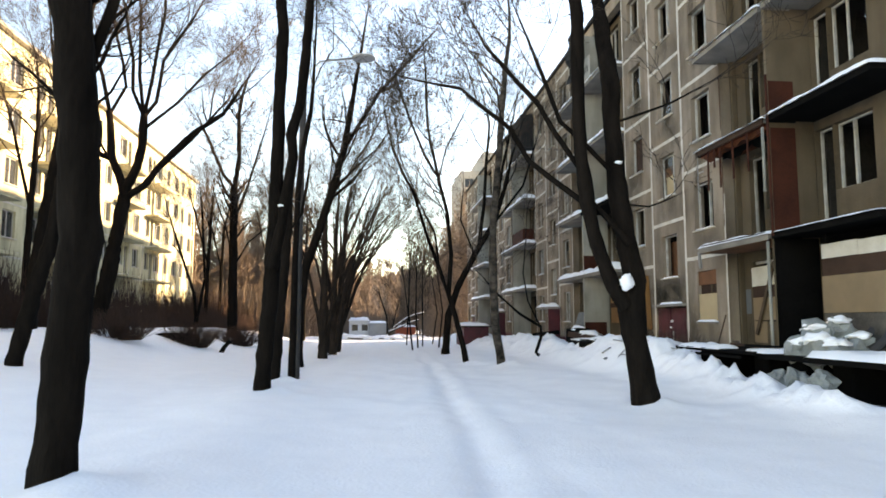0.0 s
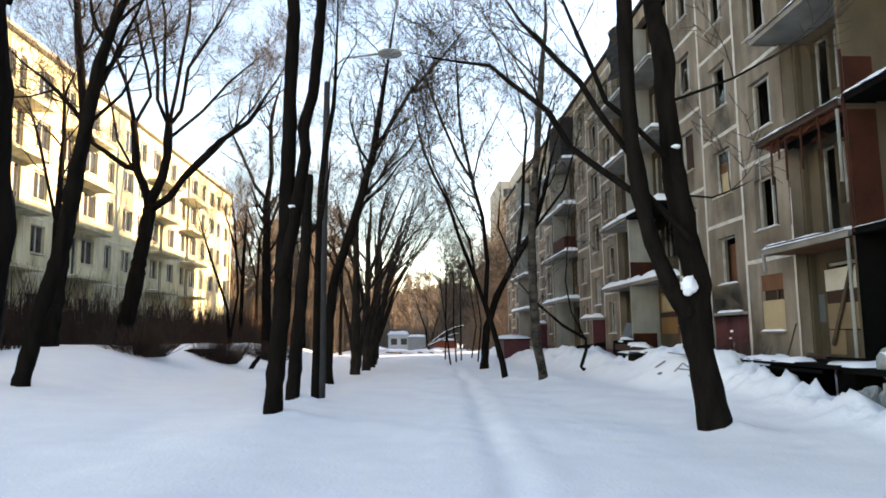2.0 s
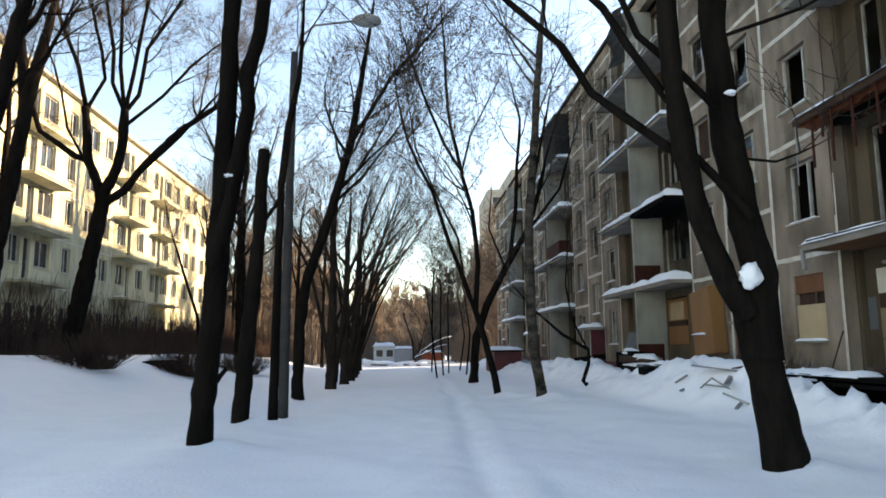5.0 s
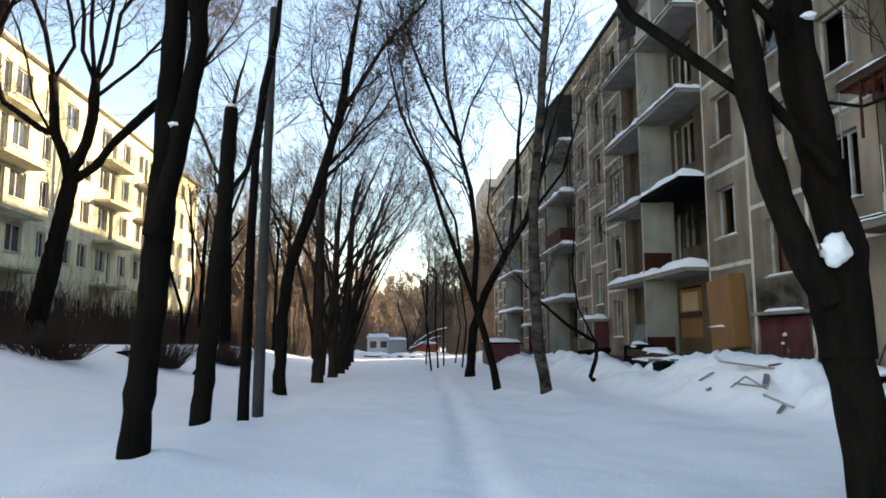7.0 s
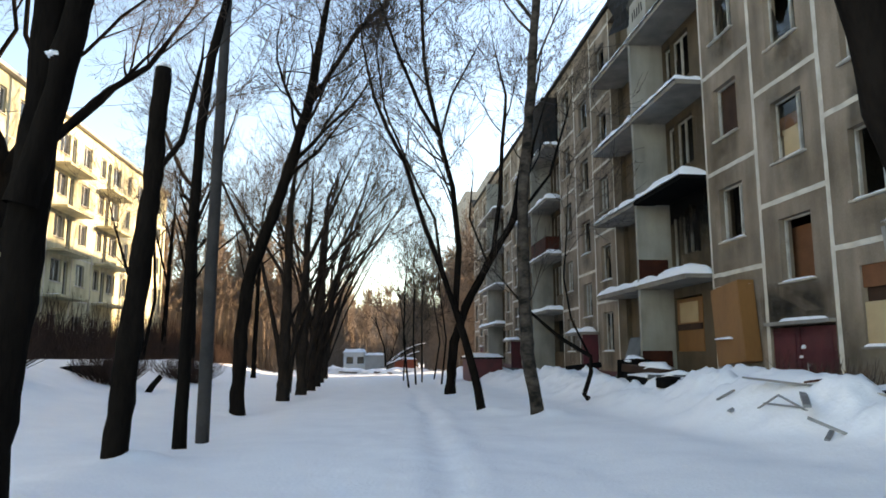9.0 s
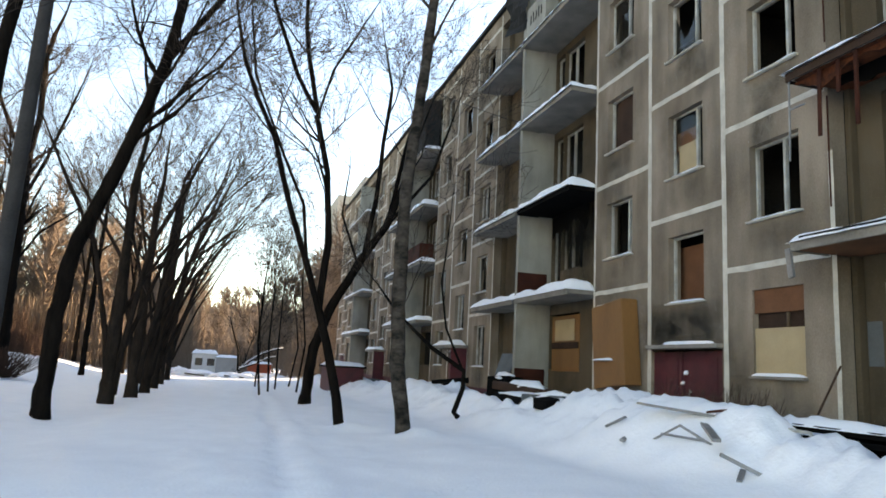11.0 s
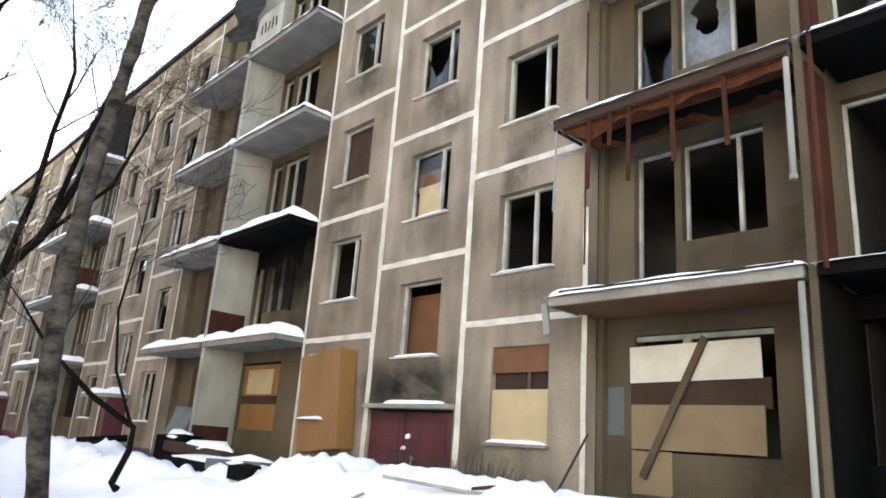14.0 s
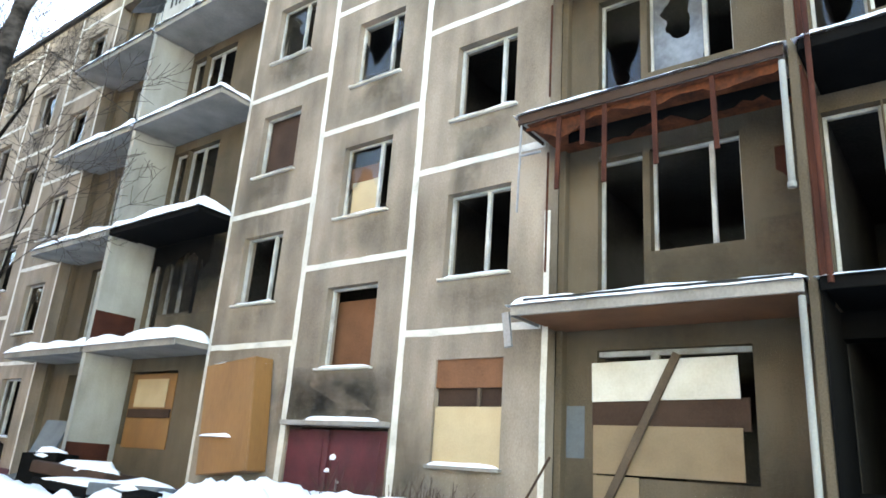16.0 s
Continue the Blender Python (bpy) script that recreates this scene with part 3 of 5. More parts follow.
def ragged(name, m, x, y0, y1, z_top, drop, seed, n=26):
    """A thin torn strip hanging from z_top, its lower rim uneven."""
    M = Mesh()
    for i in range(n):
        a, b = y0 + (y1 - y0) * i / n, y0 + (y1 - y0) * (i + 1) / n
        da, db = [drop * (0.6 + 0.7 * noise.noise(Vector((k * 2.1, seed, 0))) + 0.25 * noise.noise(Vector((k * 9, seed, 4)))) for k in (a, b)]
        M.quad((x, a, z_top), (x, b, z_top), (x, b, z_top - max(0.03, db)), (x, a, z_top - max(0.03, da)))
        M.quad((x + 0.02, a, z_top), (x + 0.02, a, z_top - max(0.03, da)), (x + 0.02, b, z_top - max(0.03, db)), (x + 0.02, b, z_top))
        M.quad((x, a, z_top - max(0.03, da)), (x, b, z_top - max(0.03, db)), (x + 0.02, b, z_top - max(0.03, db)), (x + 0.02, a, z_top - max(0.03, da)))
    return part(M, name, m)


# boarded kitchen window beside the entrance
board("fibreboard", BROWN, FACE + 0.06, 18.93, 20.09, 2.56, 2.985)
board("fibreboard", CREAM, FACE + 0.05, 18.91, 20.07, 1.5, 2.3)
board("window_bar", TIMBER, FACE + 0.09, 19.32, 19.37, 2.3, 2.56, 0.04)
# added dark sheet behind the open gap, painting in the void's darkness
board("fibreboard", DKBROWN, FACE + 0.13, 18.96, 20.08, 2.28, 2.6)
M = Mesh()
M.snow(FACE - 0.1, FACE + 0.04, 18.9, 20.1, 1.495, 0.07, rng, step=0.08)
part(M, "sill_snow", SNOW, smooth=True)
board("sill", SLAB, FACE - 0.003, 18.88, 20.12, 1.45, 1.495, 0.09)
# boarded bay window with a timber brace
board("window_bar", FRAME, BAY + 0.12, 15.85, 17.76, 3.0, 3.07, 0.06)
board("window_bar", FRAME, BAY + 0.12, 16.95, 17.06, 2.4, 3.0, 0.06)
board("fibreboard", WHITEB, BAY - 0.01, 15.98, 17.82, 2.43, 2.93, lean=-1.2)
board("fibreboard", DKBROWN, BAY + 0.012, 15.88, 17.82, 2.08, 2.46)
board("fibreboard", TAN, BAY - 0.01, 15.97, 17.80, 1.53, 2.12)
board("fibreboard", TAN, BAY - 0.006, 17.2, 17.80, 0.95, 1.51)
board("brace", TIMBER, BAY - 0.05, 17.09, 17.19, 1.05, 3.1, 0.05, lean=27)
board("paint_patch", GREY, BAY - 0.002, 17.93, 18.19, 1.7, 2.36, 0.004)
board("brace", DKBROWN, FACE - 0.2, 18.32, 18.345, 0.75, 1.75, 0.025, lean=32)
# burnt bay next to it
board("fibreboard", WHITEB, 9.42, 12.75, 13.87, 2.8, 3.1)
board("fibreboard", WHITEB, 9.417, 11.6, 12.74, 2.79, 3.08)
board("fibreboard", DKBROWN, 9.43, 11.6, 13.88, 2.44, 2.81)
board("fibreboard", TAN, 9.42, 11.6, 13.89, 1.67, 2.435)
board("cement_board", STAIN, 9.43, 11.5, 13.89, 0.3, 1.665)
board("post", SOOT_SHADE, 9.5, 13.75, 13.85, 0.3, 3.33, 0.06)
board("post", SOOT_SHADE, 9.5, 11.7, 11.8, 0.3, 3.33, 0.06)


def facing(name, m, y, x0, x1, z0, z1, t=0.02):
    M = Mesh()
    M.box(x0, x1, y - t, y, z0, z1, bevel=0.003)
    return part(M, name, m)


DIV_Y = 14.95 - 0.053
facing("charred_board", SOOT_SHADE, DIV_Y, 8.985, 10.05, 0.2, 3.36)
facing("rusty_screen", RUST, DIV_Y, 9.02, 9.62, 3.52, 5.9)
facing("rusty_screen", RUST, DIV_Y, 9.02, 9.62, 6.2, 7.0)
for zz in (3.52, 0.7):
    facing("rusty_screen", RUST, 29.3 - 0.083, 9.0, 9.95, zz, zz + 0.78)
facing("rusty_screen", RUST, 44.2 - 0.083, 9.0, 9.95, 6.2, 7.0)
# drain pipes at the divider's front edge
for z0, z1 in ((4.45, 5.95), (0.6, 3.3)):
    M = Mesh()
    M.tube([(8.93, 15.05, z0), (8.93, 15.05, z1)], [0.036, 0.036], 10)
    M.tube([(8.93, 15.05, z0), (8.93, 15.05, z0 + 0.06)], [0.046, 0.046], 10)
    part(M, "drain_pipe", DIVIDER, smooth=True)
M = Mesh()
M.tube([(8.9, 14.78, 3.4), (8.9, 14.78, 7.1)], [0.03, 0.03], 10)
part(M, "drain_pipe", RUST, smooth=True)
for k in (1, 2):
    M = Mesh()
    M.box(9.0, 10.05, 15.1, 18.3, LINES[k] - 0.035, LINES[k] - 0.013)
    part(M, "soffit_board", ORANGE if k == 2 else BROWN)
# torn fascia and hanging laths under the second balcony
SL2 = LINES[2] + 0.12
ragged("torn_fascia", ORANGE, 9.06, 15.05, 18.35, SL2 - 0.16, 0.26, 3.3)
ragged("torn_fascia", SOOT_SHADE, 9.45, 15.05, 17.9, SL2 - 0.16, 0.3, 8.3)
for yy, ln in ((17.8, 1.05), (17.15, 1.08), (16.5, 0.98), (15.8, 0.95), (17.45, 0.5)):
    board("hanging_lath", RUST, 8.99, yy - 0.03, yy + 0.03, SL2 - 0.15 - ln, SL2 - 0.15, 0.03, lean=rng.uniform(-1.5, 1.5))
board("iron_bar", STEEL, 8.97, 18.36, 18.385, 4.75, SL2 - 0.1, 0.025, lean=1)
board("iron_bar", STEEL, 8.97, 18.05, 18.38, 5.55, 5.58, 0.025)
board("hanging_gutter", STEEL, 8.98, 18.4, 18.5, 2.95, 3.4, 0.05, lean=-8)
# a felt strip along the first balcony's rim
board("edge_felt", SHEET, 8.91, 15.1, 18.2, LINES[1] + 0.125, LINES[1] + 0.155, 0.02, lean=0.3)
# rust streaks at the bay's corner
for z0, z1 in ((3.7, 5.9), (6.4, 8.4)):
    board("rust_streak", RUST, FACE - 0.0085, 18.30, 18.335, z0 + 0.4, z1, 0.003)
ragged("rust_run", RUST, BAY - 0.008, 15.3, 15.42, 5.5, 1.1, 12.1, 6)
# boarded window and soot in the far bay
board("fibreboard", WARD, BAY - 0.004, 27.3, 29.0, 1.45, 3.02)
board("fibreboard", CREAM, BAY - 0.03, 27.55, 28.75, 2.3, 2.9)
board("window_bar", DKBROWN, BAY - 0.032, 27.3, 28.9, 2.08, 2.26, 0.04)
ragged("soot_stain", SOOT_SHADE, BAY - 0.022, 26.9, 29.15, LINES[2] - 0.02, 0.75, 1.7)
board("charred_board", SOOT_SHADE, BAY - 0.016, 27.2, 27.34, 4.3, 5.9, 0.004)
# soot over the entrance, round the burnt balcony, and along the burnt bay
grime(FACE - 0.002, 20.5, 23.5, 1.7, 2.95, SOOTFILM)
grime(FACE - 0.002, 19.9, 21.4, 0.2, 2.4, GRIME)
grime(FACE - 0.002, 22.6, 24.0, 1.6, 3.3, GRIME)
for z0, z1, m in ((4.3, 6.3, SOOTFILM), (4.9, 6.2, SOOTFILM), (3.5, 5.2, GRIME), (6.4, 8.6, GRIME)):
    grime(BAY - 0.004, 25.8, 29.2, z0, z1, m)
grime(FACE - 0.002, 24.6, 25.75, 4.6, 6.6, GRIME)
for y0, y1, z0, z1 in ((15.0, 16.6, 0.4, 2.2), (15.0, 18.3, 2.7, 3.5), (17.4, 18.3, 0.3, 1.9), (15.1, 18.2, 3.5, 4.6), (15.0, 15.7, 3.4, 6.0), (16.0, 18.3, 5.4, 6.1), (15.0, 18.3, 7.6, 8.8)):
    grime(BAY - 0.003, y0, y1, z0, z1, GRIME)
for k, y0 in enumerate((18.3, 20.78, 23.25)):
    grime(FACE - 0.002, y0 + 0.1, y0 + 2.4, 0.1, 1.5, GRIME)
    for j in range(4):
        z = rng.uniform(3.4, 12.5)
        y = y0 + rng.uniform(0.1, 1.4)
        grime(FACE - 0.002, y, y + rng.uniform(0.5, 1.0), z, z + rng.uniform(0.6, 1.6), GRIME)
# orange cupboard carcass hung over a kitchen window
M = Mesh()
w = pose(9.42, 24.28, 2.08, -6)
M.box(-0.2, 0.2, -0.68, 0.68, -0.95, 0.95, 0, 0.008, w)
c = part(M, "window_box", WARD)
M = Mesh()
M.box(-0.215, -0.202, -0.66, -0.02, -0.93, 0.93, 0, 0.004, w)
part(M, "box_door", WARD, c)
M = Mesh()
M.snow(9.12, 9.3, 24.0, 24.9, 1.72, 0.08, rng, step=0.08)
part(M, "box_snow", SNOW, c, True)
M = Mesh()
M.snow(9.25, 9.6, 23.7, 24.9, 3.0, 0.05, rng, step=0.1)
part(M, "box_snow", SNOW, c, True)
# interior boards seen in openings
board("inner_board", DKBROWN, FACE + 0.24, 23.9, 25.1, 6.86, 8.3)
board("inner_board", BROWN, FACE + 0.45, 21.8, 22.8, 2.85, 4.15)
board("inner_board", CREAM, FACE + 0.22, 21.75, 22.45, 5.6, 6.3)
board("inner_board", BROWN, FACE + 0.25, 21.8, 22.6, 6.2, 6.6)
# dusty pane with a hole smashed through it
G = Mesh()
n, yc, zc, hy, hz = 28, 16.61, 7.775, 0.37, 0.7
for i in range(n):
    P = []
    for j in (i, i + 1):
        w = 2 * math.pi * (j % n) / n
        c, q = math.cos(w), math.sin(w)
        e = min(hy / max(abs(c), 1e-6), hz / max(abs(q), 1e-6))
        r = 0.17 + 0.1 * noise.noise(Vector((1.2 * c, 1.2 * q, 2))) + 0.05 * noise.noise(Vector((5 * c, 5 * q, 5))) + 0.2 * q * q
        P.append(((BAY + 0.155, yc + e * c, zc + e * q), (BAY + 0.155, yc + r * c, zc + 0.15 + r * q)))
    G.quad(P[0][0], P[1][0], P[1][1], P[0][1])
part(G, "broken_pane", DUSTY)
# top balcony: pale screen with illegible scrawl, and a flap of roofing felt
M = Mesh()
M.box(8.97, 9.0, 27.7, 29.1, LINES[4] + 0.14, LINES[4] + 1.2)
s = part(M, "balcony_screen", DIVIDER)
for k in range(5):
    board("scrawl_bar", SHEET, 8.966, 27.95 + 0.19 * k, 28.03 + 0.19 * k, LINES[4] + 0.55, LINES[4] + 0.85 + 0.05 * (k % 2), 0.003, lean=8 * (k % 3 - 1))
M = Mesh()
for i in range(8):
    for j in range(5):
        P = [(8.98 - 0.11 * math.sin(1.3 * a + 0.7 * b) - 0.06 * b, 29.0 + 0.2 * b + 0.04 * math.sin(2 * a), 14.2 - 0.27 * a) for a, b in ((i, j), (i + 1, j), (i + 1, j + 1), (i, j + 1))]
        M.quad(*P)
part(M, "felt_flap", SHEET)
M = Mesh()
M.box(8.9, 9.62, 40.9, 44.05, LINES[4] + 0.15, LINES[5] - 0.1)
part(M, "balcony_enclosure", SHEET)
M = Mesh()
M.box(8.93, 9.6, 40.9, 44.05, LINES[2] + 0.15, LINES[2] + 0.95)
part(M, "balcony_screen", RUST)
# low porch roofs further along
for y in (36.7, 51.6):
    M = Mesh()
    M.box(8.95, FACE - 0.01, y - 1.3, y + 1.3, 2.15, 2.27)
    c = part(M, "porch_roof", SLAB)
    W = Mesh()
    W.snow(8.93, FACE - 0.02, y - 1.3, y + 1.3, 2.265, 0.2, rng)
    part(W, "porch_snow", SNOW, c, True)
    M = Mesh()
    M.box(9.0, 9.08, y - 1.28, y - 1.18, -0.2, 2.15)
    M.box(9.08, FACE - 0.03, y - 1.26, y - 1.2, -0.2, 2.15)
    part(M, "porch_wall", REDDOOR, c)


# ---- trees ----
def sprout(M, W, p, d, length, r, level, rg, lift=0.35, sparse=1.0):
    """A branch from p along d, wandering and rising, with its own side branches; thin ones go to W."""
    n = 5 if level < 2 else 3
    pts, rad, dirs = [p.copy()], [r], [d.copy()]
    for i in range(n):
        d = (d + Vector((rg.gauss(0, 0.16), rg.gauss(0, 0.16), rg.gauss(0, 0.1) + lift / n))).normalized()
        p = p + d * length / n
        pts.append(p.copy())
        rad.append(max(0.0045, r * (1 - 0.8 * (i + 1) / n)))
        dirs.append(d.copy())
    if r > 0.022:
        M.tube(pts, rad, 6 if r > 0.05 else 5)
    else:
        W.tube(pts, rad, 3, cap=False)
    if level >= 3:
        return
    kids = max(2, int((6.5, 6, 5)[level] * sparse * min(1.5, length / (2.4, 1.2, 0.6)[level]) + rg.random()))
    for _ in range(kids):
        u = rg.uniform(0.22, 0.98)
        i = min(n - 1, int(u * n))
        q = pts[i].lerp(pts[i + 1], u * n - i)
        side = dirs[i].cross(Vector((rg.gauss(0, 1), rg.gauss(0, 1), rg.gauss(0, 1)))).normalized()
        nd = (dirs[i] * rg.uniform(0.5, 1.0) + side * rg.uniform(0.45, 0.9)).normalized()
        sprout(M, W, q, nd, length * rg.uniform(0.38, 0.62), max(0.0055, r * (1 - 0.7 * u) * rg.uniform(0.4, 0.6)), level + 1, rg, lift, sparse)


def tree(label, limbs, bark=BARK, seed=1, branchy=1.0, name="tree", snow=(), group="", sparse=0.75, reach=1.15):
    """limbs: (points, first radius, last radius, where side branches start, continue upward by metres)."""
    rg = random.Random(seed)
    M, W = Mesh(), Mesh()
    for pts, r0, r1, start, more in limbs:
        pts = [Vector(p) for p in pts]
        if more:
            d = (pts[-1] - pts[-2]).normalized()
            n = max(2, int(more / 1.1))
            for i in range(n):
                d = (d + Vector((rg.gauss(0, 0.09), rg.gauss(0, 0.09), 0.08))).normalized()
                pts.append(pts[-1] + d * more / n)
        fine = []
        for a, b in zip(pts, pts[1:]):
            k = max(1, int((b - a).length / (0.17 if r0 > 0.1 else 0.45)))
            fine += [a.lerp(b, i / k) for i in range(k)]
        fine.append(pts[-1])
        n = len(fine)
        for i in range(1, n):
            fine[i] = fine[i] + 0.018 * Vector((noise.noise(fine[i] * 1.1), noise.noise(fine[i] * 1.3 + Vector((9, 0, 0))), 0))
        rad = [(r0 + (r1 - r0) * (i / (n - 1))) * (1 + 0.11 * noise.noise(Vector((i * 0.9, seed + 0.5, 0)))) for i in range(n)]
        if more:
            rad = [r * min(1.0, (n - 1 - i) / (0.4 * n) + 0.12) for i, r in enumerate(rad)]
        if pts[0].z < 1.7 and r0 > 0.08:
            rad[0] *= 1.22
            rad[1] *= 1.06
            fine[0] = fine[0] - Vector((0, 0, 0.35))
        first = len(M.v)
        M.tube(fine, rad, 12 if r0 > 0.1 else 7)
        if r0 > 0.1:
            for i in range(first, len(M.v)):
                c = fine[(i - first) // 12]
                p = Vector(M.v[i])
                M.v[i] = tuple(c + (p - c) * (1 + 0.16 * noise.noise(p * 2.6) + 0.13 * noise.noise(p * 8.0)))
        if branchy > 0 and start < 1:
            total = sum((b - a).length for a, b in zip(fine, fine[1:]))
            for _ in range(int(branchy * (1.6 * total * (1 - start)) + 2)):
                u = start + (1 - start) * rg.random() ** 0.8
                i = min(n - 2, int(u * (n - 1)))
                d = (fine[i + 1] - fine[i]).normalized()
                w = rg.uniform(0, 2 * math.pi)
                side = Vector((math.cos(w), math.sin(w), 0.1))
                nd = (d * rg.uniform(0.5, 1.0) + side * rg.uniform(0.5, 0.9)).normalized()
                ln = (1.1 + 0.19 * total * (1 - 0.55 * u)) * rg.uniform(0.7, 1.25) * reach
                sprout(M, W, fine[i], nd, ln, max(0.012, rad[i] * rg.uniform(0.28, 0.5)), 1 if ln < 2.2 else 0, rg, 0.35, sparse)
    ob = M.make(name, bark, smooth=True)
    tagged(ob, label, "tree", group)
    if W.v:
        t = W.make("twigs", TWIG, ob)
        tagged(t, kind="stuff")
    for (x, y, z, a, b, c) in snow:
        S = Mesh()
        S.lump(x, y, z, a, b, c, rg, 0, 0.5, 3, -1)
        S.make("snow_cap", SNOW, ob, True)
    return ob


def at(Y, *pts):
    return [(x, Y + 0.05 * i * math.sin(3 * x), z) for i, (x, z) in enumerate(pts)]


ROWG = "row of trees along the path"
tree("thick dark bare trunk standing in snow", [(at(6.3, (-2.61, 0.15), (-2.53, 1.36), (-2.46, 2.2), (-2.51, 3.3), (-2.61, 4.4)), 0.178, 0.165, 0.99, 0), (at(6.3, (-2.61, 4.4), (-2.7, 6.5)), 0.165, 0.11, 0.4, 4), (at(6.3, (-2.48, 3.8), (-2.3, 4.3), (-2.12, 5.6)), 0.05, 0.035, 0.4, 2)], seed=11, branchy=0.5, group=ROWG)
tree("dark forked tree with a snow-capped sawn limb", [
    (at(13.7, (-2.03, 0.15), (-1.93, 1.77), (-1.86, 3.69), (-1.84, 5.81), (-1.8, 7.27)), 0.158, 0.085, 0.72, 5),
    (at(13.6, (-1.9, 2.5), (-1.72, 3.4), (-1.54, 4.7), (-1.6, 5.15), (-1.42, 5.81), (-1.3, 7.27)), 0.115, 0.07, 0.75, 4.5)],
    seed=12, branchy=0.55, snow=[(-1.74, 13.6, 3.72, 0.06, 0.06, 0.03)], group=ROWG)
tree("dead topped trunk with a sawn-off end", [(at(17.1, (-2.27, 0.1), (-2.16, 1.87), (-2.03, 3.63), (-2.0, 5.09)), 0.155, 0.11, 1, 0), (at(17.1, (-2.05, 3.6), (-1.7, 4.1), (-1.6, 4.8)), 0.04, 0.03, 0.3, 1)], seed=13, branchy=0.3, group=ROWG, snow=[(-2.0, 17.2, 5.12, 0.09, 0.09, 0.05)])
tree("slim dark bare tree in the row", [(at(19.3, (-2.1, 0.0), (-2.07, 2.47), (-2.03, 4.94), (-1.93, 6.2)), 0.1, 0.06, 0.6, 5)], seed=14, branchy=0.7, group=ROWG)
tree("leaning dark tree with upswept bare crown", [
    (at(27.1, (-2.71, -0.1), (-2.67, 2.1), (-2.46, 3.6), (-1.76, 5.82), (-1.12, 8.12), (-0.73, 10.48)), 0.19, 0.09, 0.35, 4),
    (at(27.1, (-1.04, 8.3), (0.23, 10.5), (1.28, 11.65)), 0.08, 0.05, 0.3, 2.5)], seed=15, branchy=1.1, group=ROWG)
for k, (x, y) in enumerate(((-2.1, 31.5), (-1.85, 34.6), (-1.8, 38.0), (-1.95, 43.0), (-2.2, 49.0), (-2.5, 57.0))):
    z = ground_z(x, y)
    v = random.Random(90 + k)
    s, l = v.uniform(0.75, 1.15), v.uniform(-0.4, 0.4)
    tree("many-stemmed dark bare tree with fanned limbs", [
        ([(x, y, z), (x + 0.2 + 0.5 * l, y, z + 4.3 * s), (x + 0.35 + l, y + 0.2, z + 7.5 * s)], 0.21 - 0.01 * k, 0.045, 0.4, 4),
        ([(x + 0.15, y, z + 0.6 + 0.2 * k), (x + 1.0 + l, y - 0.2, z + 5.3 * s), (x + 2.4 + l, y, z + 9.4 * s)], 0.095, 0.032, 0.3, 2.5),
        ([(x - 0.1, y, z + 1.4), (x - 0.7 + 0.5 * l, y + 0.2, z + 4.5), (x - 1.5 + l, y, z + 7.6 * s)], 0.085, 0.03, 0.35, 3),
        ([(x + 0.2, y, z + 1.2), (x + 1.3 + 0.5 * l, y + 0.3, z + 4.4), (x + 3.0 + l, y + 0.2, z + 7.4 * s)], 0.07, 0.025, 0.25, 2.5),
        ([(x + 0.1, y, z + 2.4), (x + 0.9 + l, y + 0.5, z + 4.3 * s), (x + 2.2 + 2 * l, y + 0.5, z + 6.6 * s)], 0.06, 0.02, 0.25, 2)], seed=20 + k, branchy=0.62 if k < 3 else 0.4, group=ROWG, sparse=0.5, reach=1.35, bark=HAZEBARK)
tree("big forked dark tree with snow lodged in its fork", [
    (at(12.0, (4.76, 0.02), (4.66, 0.84), (4.57, 1.5), (4.5, 2.05)), 0.215, 0.2, 1, 0),
    (at(12.0, (4.45, 1.75), (4.22, 2.1), (3.99, 2.65), (3.83, 3.06), (3.72, 3.55), (3.63, 4.26), (3.58, 4.99), (3.55, 5.74)), 0.135, 0.1, 0.78, 4.5),
    (at(12.05, (4.6, 1.6), (4.66, 2.2), (4.55, 2.85), (4.42, 3.55), (4.37, 4.27), (4.33, 5.0), (4.33, 5.76)), 0.19, 0.13, 0.8, 4.5),
    (at(11.9, (3.66, 3.6), (3.14, 3.97), (2.74, 4.33), (2.44, 4.9), (1.79, 5.26), (1.51, 5.48), (1.02, 5.65)), 0.055, 0.018, 0.3, 1.2),
    (at(11.9, (3.62, 4.2), (3.18, 4.84), (2.92, 5.35), (2.61, 5.72)), 0.05, 0.032, 0.4, 2),
    (at(11.9, (4.5, 2.85), (4.09, 3.31), (3.82, 3.55)), 0.055, 0.045, 1, 0),
    (at(12.1, (4.36, 4.1), (3.75, 4.7), (3.34, 5.06), (3.12, 5.73)), 0.045, 0.028, 0.4, 2),
    (at(12.1, (4.4, 5.1), (5.4, 5.47), (5.71, 5.63)), 0.026, 0.012, 0.3, 1),
    (at(12.1, (4.42, 3.6), (4.96, 3.56), (5.25, 3.66)), 0.018, 0.008, 0.3, 0.5)],
    seed=31, branchy=0.5, snow=[(4.4, 11.83, 2.18, 0.12, 0.08, 0.13), (4.33, 11.86, 4.3, 0.06, 0.05, 0.03), (3.6, 11.85, 4.3, 0.05, 0.05, 0.03)])
tree("tall birch with speckled bark in snow", [
    (at(22.9, (4.25, 0.1), (4.02, 1.42), (3.97, 3.47), (4.0, 5.0), (4.17, 6.5), (4.35, 8.6), (4.5, 10.0)), 0.145, 0.065, 0.5, 5)], bark=BIRCH, seed=32, branchy=1.2, name="birch_tree")
